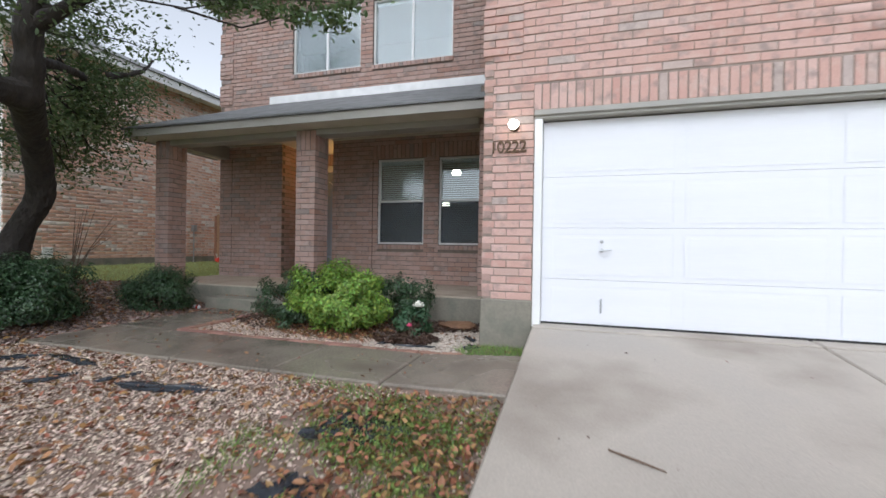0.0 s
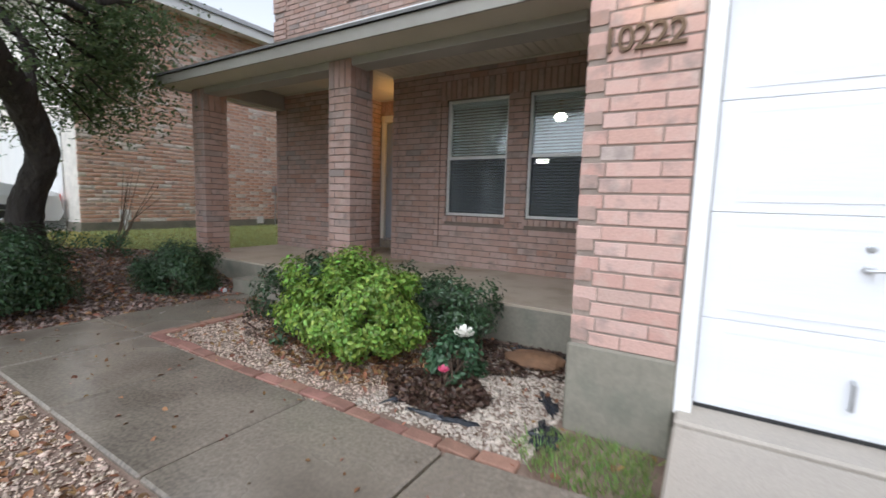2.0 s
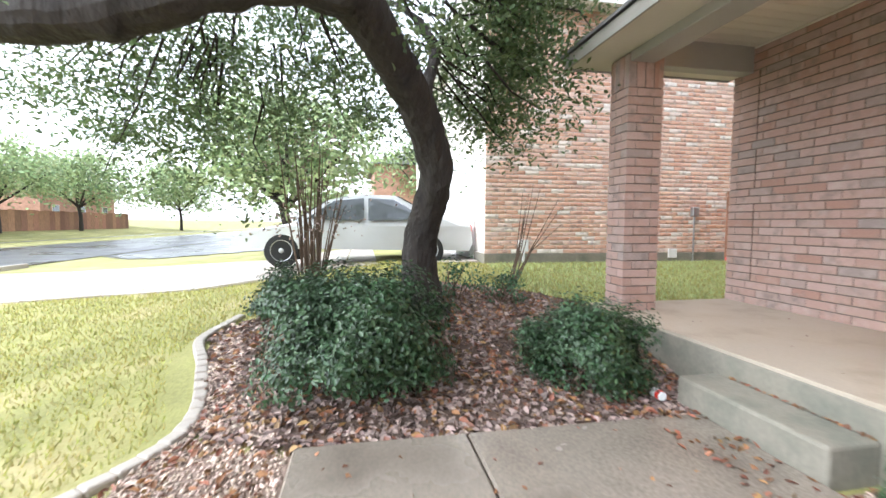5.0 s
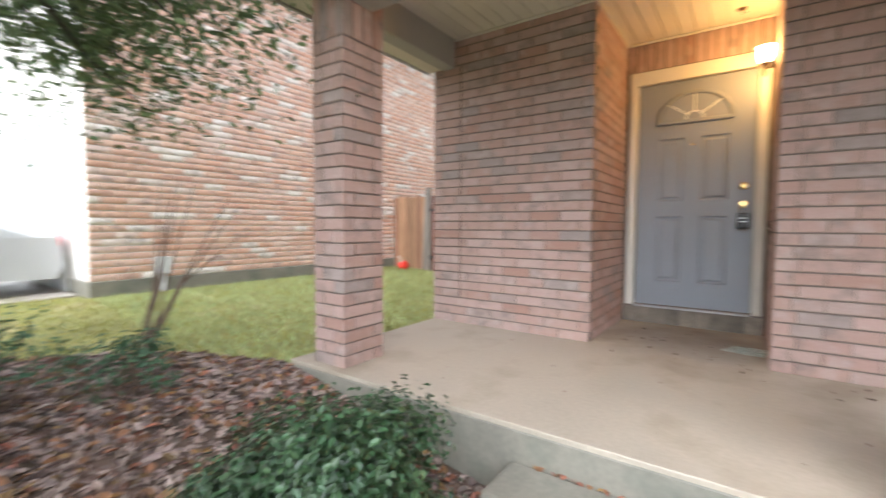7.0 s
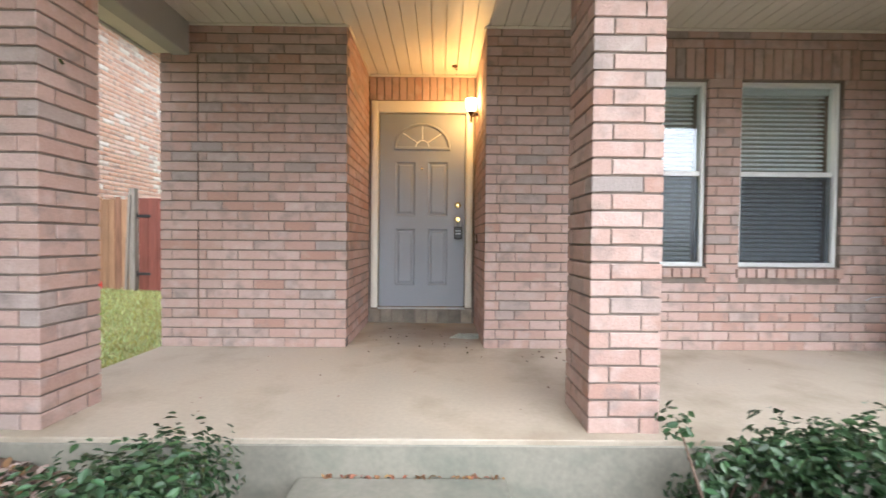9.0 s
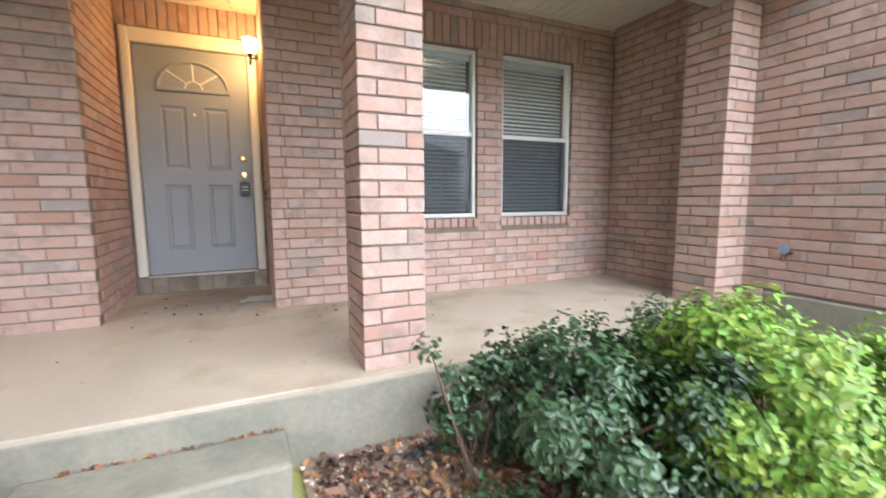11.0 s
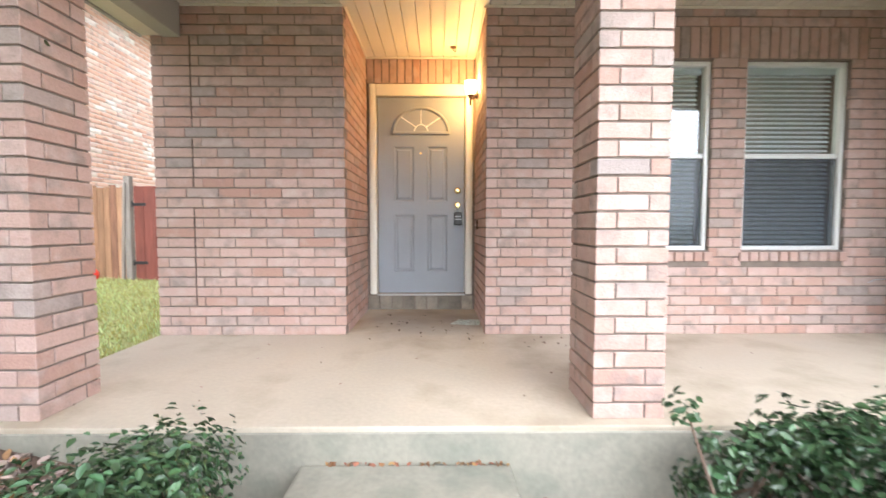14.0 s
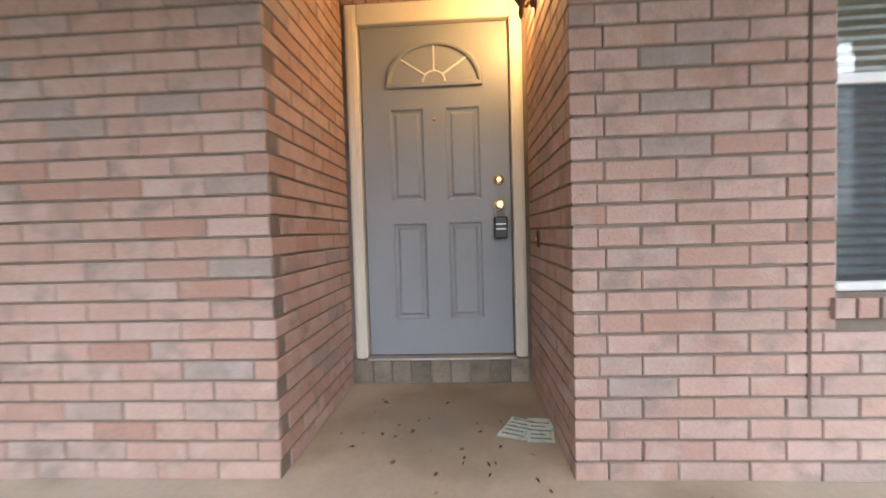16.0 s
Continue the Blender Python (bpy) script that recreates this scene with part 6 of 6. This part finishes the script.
bm.faces.new([bm.verts.new(p) for p in ((-0.78, -1.22, 0.886), (0.78, -1.22, 0.886), (0.68, -0.58, 1.312), (-0.68, -0.58, 1.312))])
part("windscreen", bm, CARGLASS, car)
bm = bmesh.new()
bm.faces.new([bm.verts.new(p) for p in ((-0.68, 0.80, 1.397), (0.68, 0.80, 1.397), (0.78, 1.40, 1.072), (-0.78, 1.40, 1.072))])
part("rear_window", bm, CARGLASS, car)
car.scale = (1.0, 0.945, 0.95)

# ---------------------------------------------------------------- the far side of the street
def far_tree(x, y, h, r, seed, label):
    g_ = np.random.default_rng(seed)
    z0 = float(ground_z(x, y)) - 0.1
    t = thing("street_tree", (x, y, z0))
    mark(t, label, "tree", group="street trees")
    bm_ = bmesh.new()
    P_, R_ = spline([(0, 0, -0.1), (0.1, 0.05, h * 0.2), (0.25, -0.1, h * 0.4), (0.3, 0.1, h * 0.7)], [0.2, 0.16, 0.13, 0.05], 4)
    tube(bm_, P_, R_, 10)
    for i in range(5):
        a = i * 1.26 + seed
        tube(bm_, [(0.15, 0, h * 0.3), (r * 0.4 * math.cos(a), r * 0.4 * math.sin(a), h * 0.5), (r * 0.75 * math.cos(a), r * 0.75 * math.sin(a), h * 0.68)], [0.1, 0.07, 0.03], 7)
    part("trunk", bm_, BARK, t)
    m_ = 60
    d_ = unit(g_.normal(0, 1, (m_, 3)))
    c_ = d_ * np.array([r, r, h * 0.32]) * g_.uniform(0.45, 1, (m_, 1)) + np.array([0.2, 0, h * 0.66])
    n_ = 5200
    k_ = g_.integers(0, m_, n_)
    q_ = c_[k_] + g_.normal(0, 1, (n_, 3)) * np.array([0.22, 0.22, 0.13]) * r
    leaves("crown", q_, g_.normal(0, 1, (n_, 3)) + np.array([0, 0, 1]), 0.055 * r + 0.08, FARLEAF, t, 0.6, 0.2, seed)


for i, (x, y, h, r) in enumerate(((-13.4, -6.5, 5.6, 2.9), (-30, -31.5, 6.5, 3.6), (-37, -31.5, 7.5, 4.2), (-47, -31.5, 8, 4.6), (-22, -31, 7.5, 4.2), (-33, 1.5, 7.5, 3.8), (-62, -28, 9, 5.5), (-60, 2, 8, 4.8), (-116, -12, 10, 6.5))):
    far_tree(x, y, h, r, 200 + i, "broad grey-green live oak along the street")
ff = thing("far_fence", (-45, -33, float(ground_z(-45, -33))))
mark(ff, "long brown wooden fence across the street", "fence")
for k in range(40):
    part("plank", boxm(-14 + k * 0.7, -14 + k * 0.7 + 0.68, 0, 0.04, -0.2, 1.8 + 0.03 * (k % 3)), CEDAR, ff)
def far_house(x, y, w, d, h, material, label, seed):
    z0 = float(ground_z(x, y)) - 0.15
    t = thing("far_house", (x, y, z0))
    mark(t, label, "house", group="houses across the street")
    part("wall", boxm(-w / 2, w / 2, -d / 2, d / 2, 0, h), material, t)
    bm_ = bmesh.new()
    rv_ = [bm_.verts.new(p) for p in ((-w / 2 - 0.5, -d / 2 - 0.5, h), (w / 2 + 0.5, -d / 2 - 0.5, h), (w / 2 + 0.5, d / 2 + 0.5, h), (-w / 2 - 0.5, d / 2 + 0.5, h), (-w / 4, 0, h + 2.2), (w / 4, 0, h + 2.2))]
    for q in ((0, 1, 5, 4), (1, 2, 5), (2, 3, 4, 5), (3, 0, 4), (3, 2, 1, 0)):
        bm_.faces.new([rv_[j] for j in q])
    part("roof", bm_, SHINGLE, t)
    for k in range(3):
        xx = -w / 2 + w * (k + 0.5) / 3
        wi = part("window", boxm(xx - 0.6, xx + 0.6, d / 2, d / 2 + 0.05, 1.0, 2.3, bevel=0.01), WHITE, t)
        part("pane", boxm(xx - 0.52, xx + 0.52, d / 2 + 0.05, d / 2 + 0.06, 1.08, 2.22), CARGLASS, wi)


far_house(-30, -38, 13, 9, 3.2, CREAM, "pale single-storey house across the street", 1)
far_house(-58, -42, 14, 9, 5.4, BRICKFAR, "two-storey brick house across the street", 2)
far_house(-38, 3, 12, 12, 5.4, BRICKFAR, "two-storey brick house farther down the street", 3)
far_house(12, -38, 14, 9, 5.4, BRICKFAR, "two-storey brick house opposite", 4)
far_house(-8, -39, 13, 9, 3.2, CREAM, "pale single-storey house opposite", 5)

# ---------------------------------------------------------------- bricks of the house
SLIT = [(0.302, 0.314, 1.74, 2.40), (0.302, 0.314, 1.20, 1.58), (0.302, 0.314, 0.26, 1.04)]
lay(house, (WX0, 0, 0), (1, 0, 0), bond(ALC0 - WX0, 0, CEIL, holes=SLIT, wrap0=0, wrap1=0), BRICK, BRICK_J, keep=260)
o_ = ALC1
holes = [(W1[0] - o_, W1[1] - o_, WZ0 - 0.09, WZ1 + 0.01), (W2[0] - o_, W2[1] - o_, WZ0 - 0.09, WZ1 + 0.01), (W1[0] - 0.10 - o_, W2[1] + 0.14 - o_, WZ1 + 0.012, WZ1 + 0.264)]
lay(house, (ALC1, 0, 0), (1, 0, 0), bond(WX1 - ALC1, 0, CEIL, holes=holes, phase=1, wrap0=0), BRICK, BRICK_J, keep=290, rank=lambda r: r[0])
lay(house, (0, 0, 0), (1, 0, 0), soldiers(W1[0] - 0.095, W2[1] + 0.135, WZ1 + 0.012, 0.254), BRICK, BRICK_J)
for w in (W1, W2):
    lay(house, (0, -0.022, 0), (1, 0, 0), [(a, b, c, d, 0.10) for a, b, c, d, e in soldiers(w[0] - 0.02, w[1] + 0.03, WZ0 - 0.088, 0.086)], BRICK, BRICK_J)
    # brick reveals
    lay(house, (w[0], 0.0, 0), (0, 1, 0), [(0.032, WZ0 + k * COURSE, 0.05, COURSE - JOINT, 0.03) for k in range(19)], BRICK, BRICK_J)
lay(recess, (ALC0, 0, 0), (0, 1, 0), bond(ALCY, 0, CEIL, phase=1, wrap0=1), BRICK, BRICK_J)
lay(recess, (ALC1, ALCY, 0), (0, -1, 0), bond(ALCY, 0, CEIL, phase=1, wrap1=1), BRICK, BRICK_J)
lay(recess, (0, ALCY, 0), (1, 0, 0), soldiers(ALC0 + 0.004, ALC1 - 0.004, 2.372, CEIL - 2.372, 0.082), BRICK, BRICK_J)
lay(recess, (0, ALCY - 0.005, 0), (1, 0, 0), soldiers(ALC0 + 0.01, ALC1 - 0.01, 0.0, 0.16, 0.13), DARKBRICK, DARKBRICK)
gh_ = [(-NY1 + 0.01, -NY0 - 0.01, -1, 3), (1.63, 3.0, -1, 0.139)]
lay(garage_side, (GX0, 0, 0), (0, -1, 0), bond(-GY, 0, 3.0, holes=gh_, wrap1=0), BRICK, BRICK_J, keep=300, rank=lambda r: -r[0] + max(0, r[1] - 2.3) * 9)
fh_ = [(GD0 - 0.082 - GX0, GD1 + 0.082 - GX0, -1, GDZ + 0.09), (GD0 - 0.09 - GX0, GX1 - GX0, GDZ + 0.09, GDZ + 0.36)]
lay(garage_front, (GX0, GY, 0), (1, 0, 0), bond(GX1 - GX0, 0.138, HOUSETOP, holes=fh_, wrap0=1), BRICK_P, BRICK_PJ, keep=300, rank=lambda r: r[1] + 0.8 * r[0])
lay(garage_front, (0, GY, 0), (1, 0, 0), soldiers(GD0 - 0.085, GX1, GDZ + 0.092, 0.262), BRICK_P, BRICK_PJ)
uh = [(U1[0] - WX0, U1[1] - WX0, UZ0 - 0.09, UZ1), (U2[0] - WX0, U2[1] - WX0, UZ0 - 0.09, UZ1)]
lay(upper, (WX0, 0, 0), (1, 0, 0), bond(WX1 - WX0 - 0.01, 2.97, HOUSETOP, holes=uh, wrap0=0), BRICK, BRICK_J, keep=300, rank=lambda r: abs(r[1] - 4.0) + (5 if r[1] < 3.3 else 0))
for w in (U1, U2):
    lay(upper, (0, -0.022, 0), (1, 0, 0), [(a, b, c, d, 0.10) for a, b, c, d, e in soldiers(w[0] - 0.02, w[1] + 0.03, UZ0 - 0.088, 0.086)], BRICK, BRICK_J)
# corner quoins of the upper wall
for z in (3.49, 4.02, 4.55):
    lay(upper, (WX0 - 0.012, -0.018, 0), (1, 0, 0), bond(0.325, z, z + 0.395, phase=int(z * 2)), BRICK, BRICK_J)
for z in (2.60, 3.64, 4.68):
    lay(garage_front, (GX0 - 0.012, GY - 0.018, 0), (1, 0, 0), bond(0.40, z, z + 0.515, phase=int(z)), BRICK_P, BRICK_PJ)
lay(side, (WX0, 2.0, 0), (0, -1, 0), bond(2.0, 0, CEIL, phase=1, wrap1=1), BRICK, BRICK_J, keep=280, rank=lambda r: -r[0])
# Dark strips drawn in for the shadow along the left quoin edges.
for z0, z1 in ((1.74, 2.38), (1.20, 1.58), (0.26, 1.04)):
    part("expansion_joint", boxm(WX0 + 0.300, WX0 + 0.316, 0.0035, 0.012, z0, z1), CAULK, house, "dark vertical line of expansion joint and edge shadow")
# expansion joint right of the door
part("expansion_joint", boxm(1.395, 1.409, -0.0015, 0.012, 0.24, 2.20), CAULK, house, "dark vertical line of expansion joint and edge shadow")
bell = thing("door_bell", (ALC1, 0.72, 0.90))
mark(bell, "small dark door bell button on the recess bricks", "door bell")
part("bell_plate", boxm(-0.014, 0.002, -0.022, 0.022, -0.045, 0.045, bevel=0.004), BRONZE, bell)
part("button", lathe(bmesh.new(), [(0.009, 0.0), (0.009, -0.018), (0.006, -0.02)], (0, 0, 0), 12, "x"), ALMOND, bell)
hook = thing("ceiling_hook", (0.33, 0.80, CEIL))
mark(hook, "small dark metal hook on the porch ceiling", "hook")
part("hook_plate", lathe(bmesh.new(), [(0.03, 0.002), (0.03, -0.008), (0.012, -0.014)], (0, 0, 0), 14), BRONZE, hook)
bm = bmesh.new()
tube(bm, [(0, 0, -0.012), (0.0, 0, -0.03), (0.018, 0, -0.042), (0.03, 0, -0.03)], [0.004] * 4, 6)
part("hook_arm", bm, BRONZE, hook)
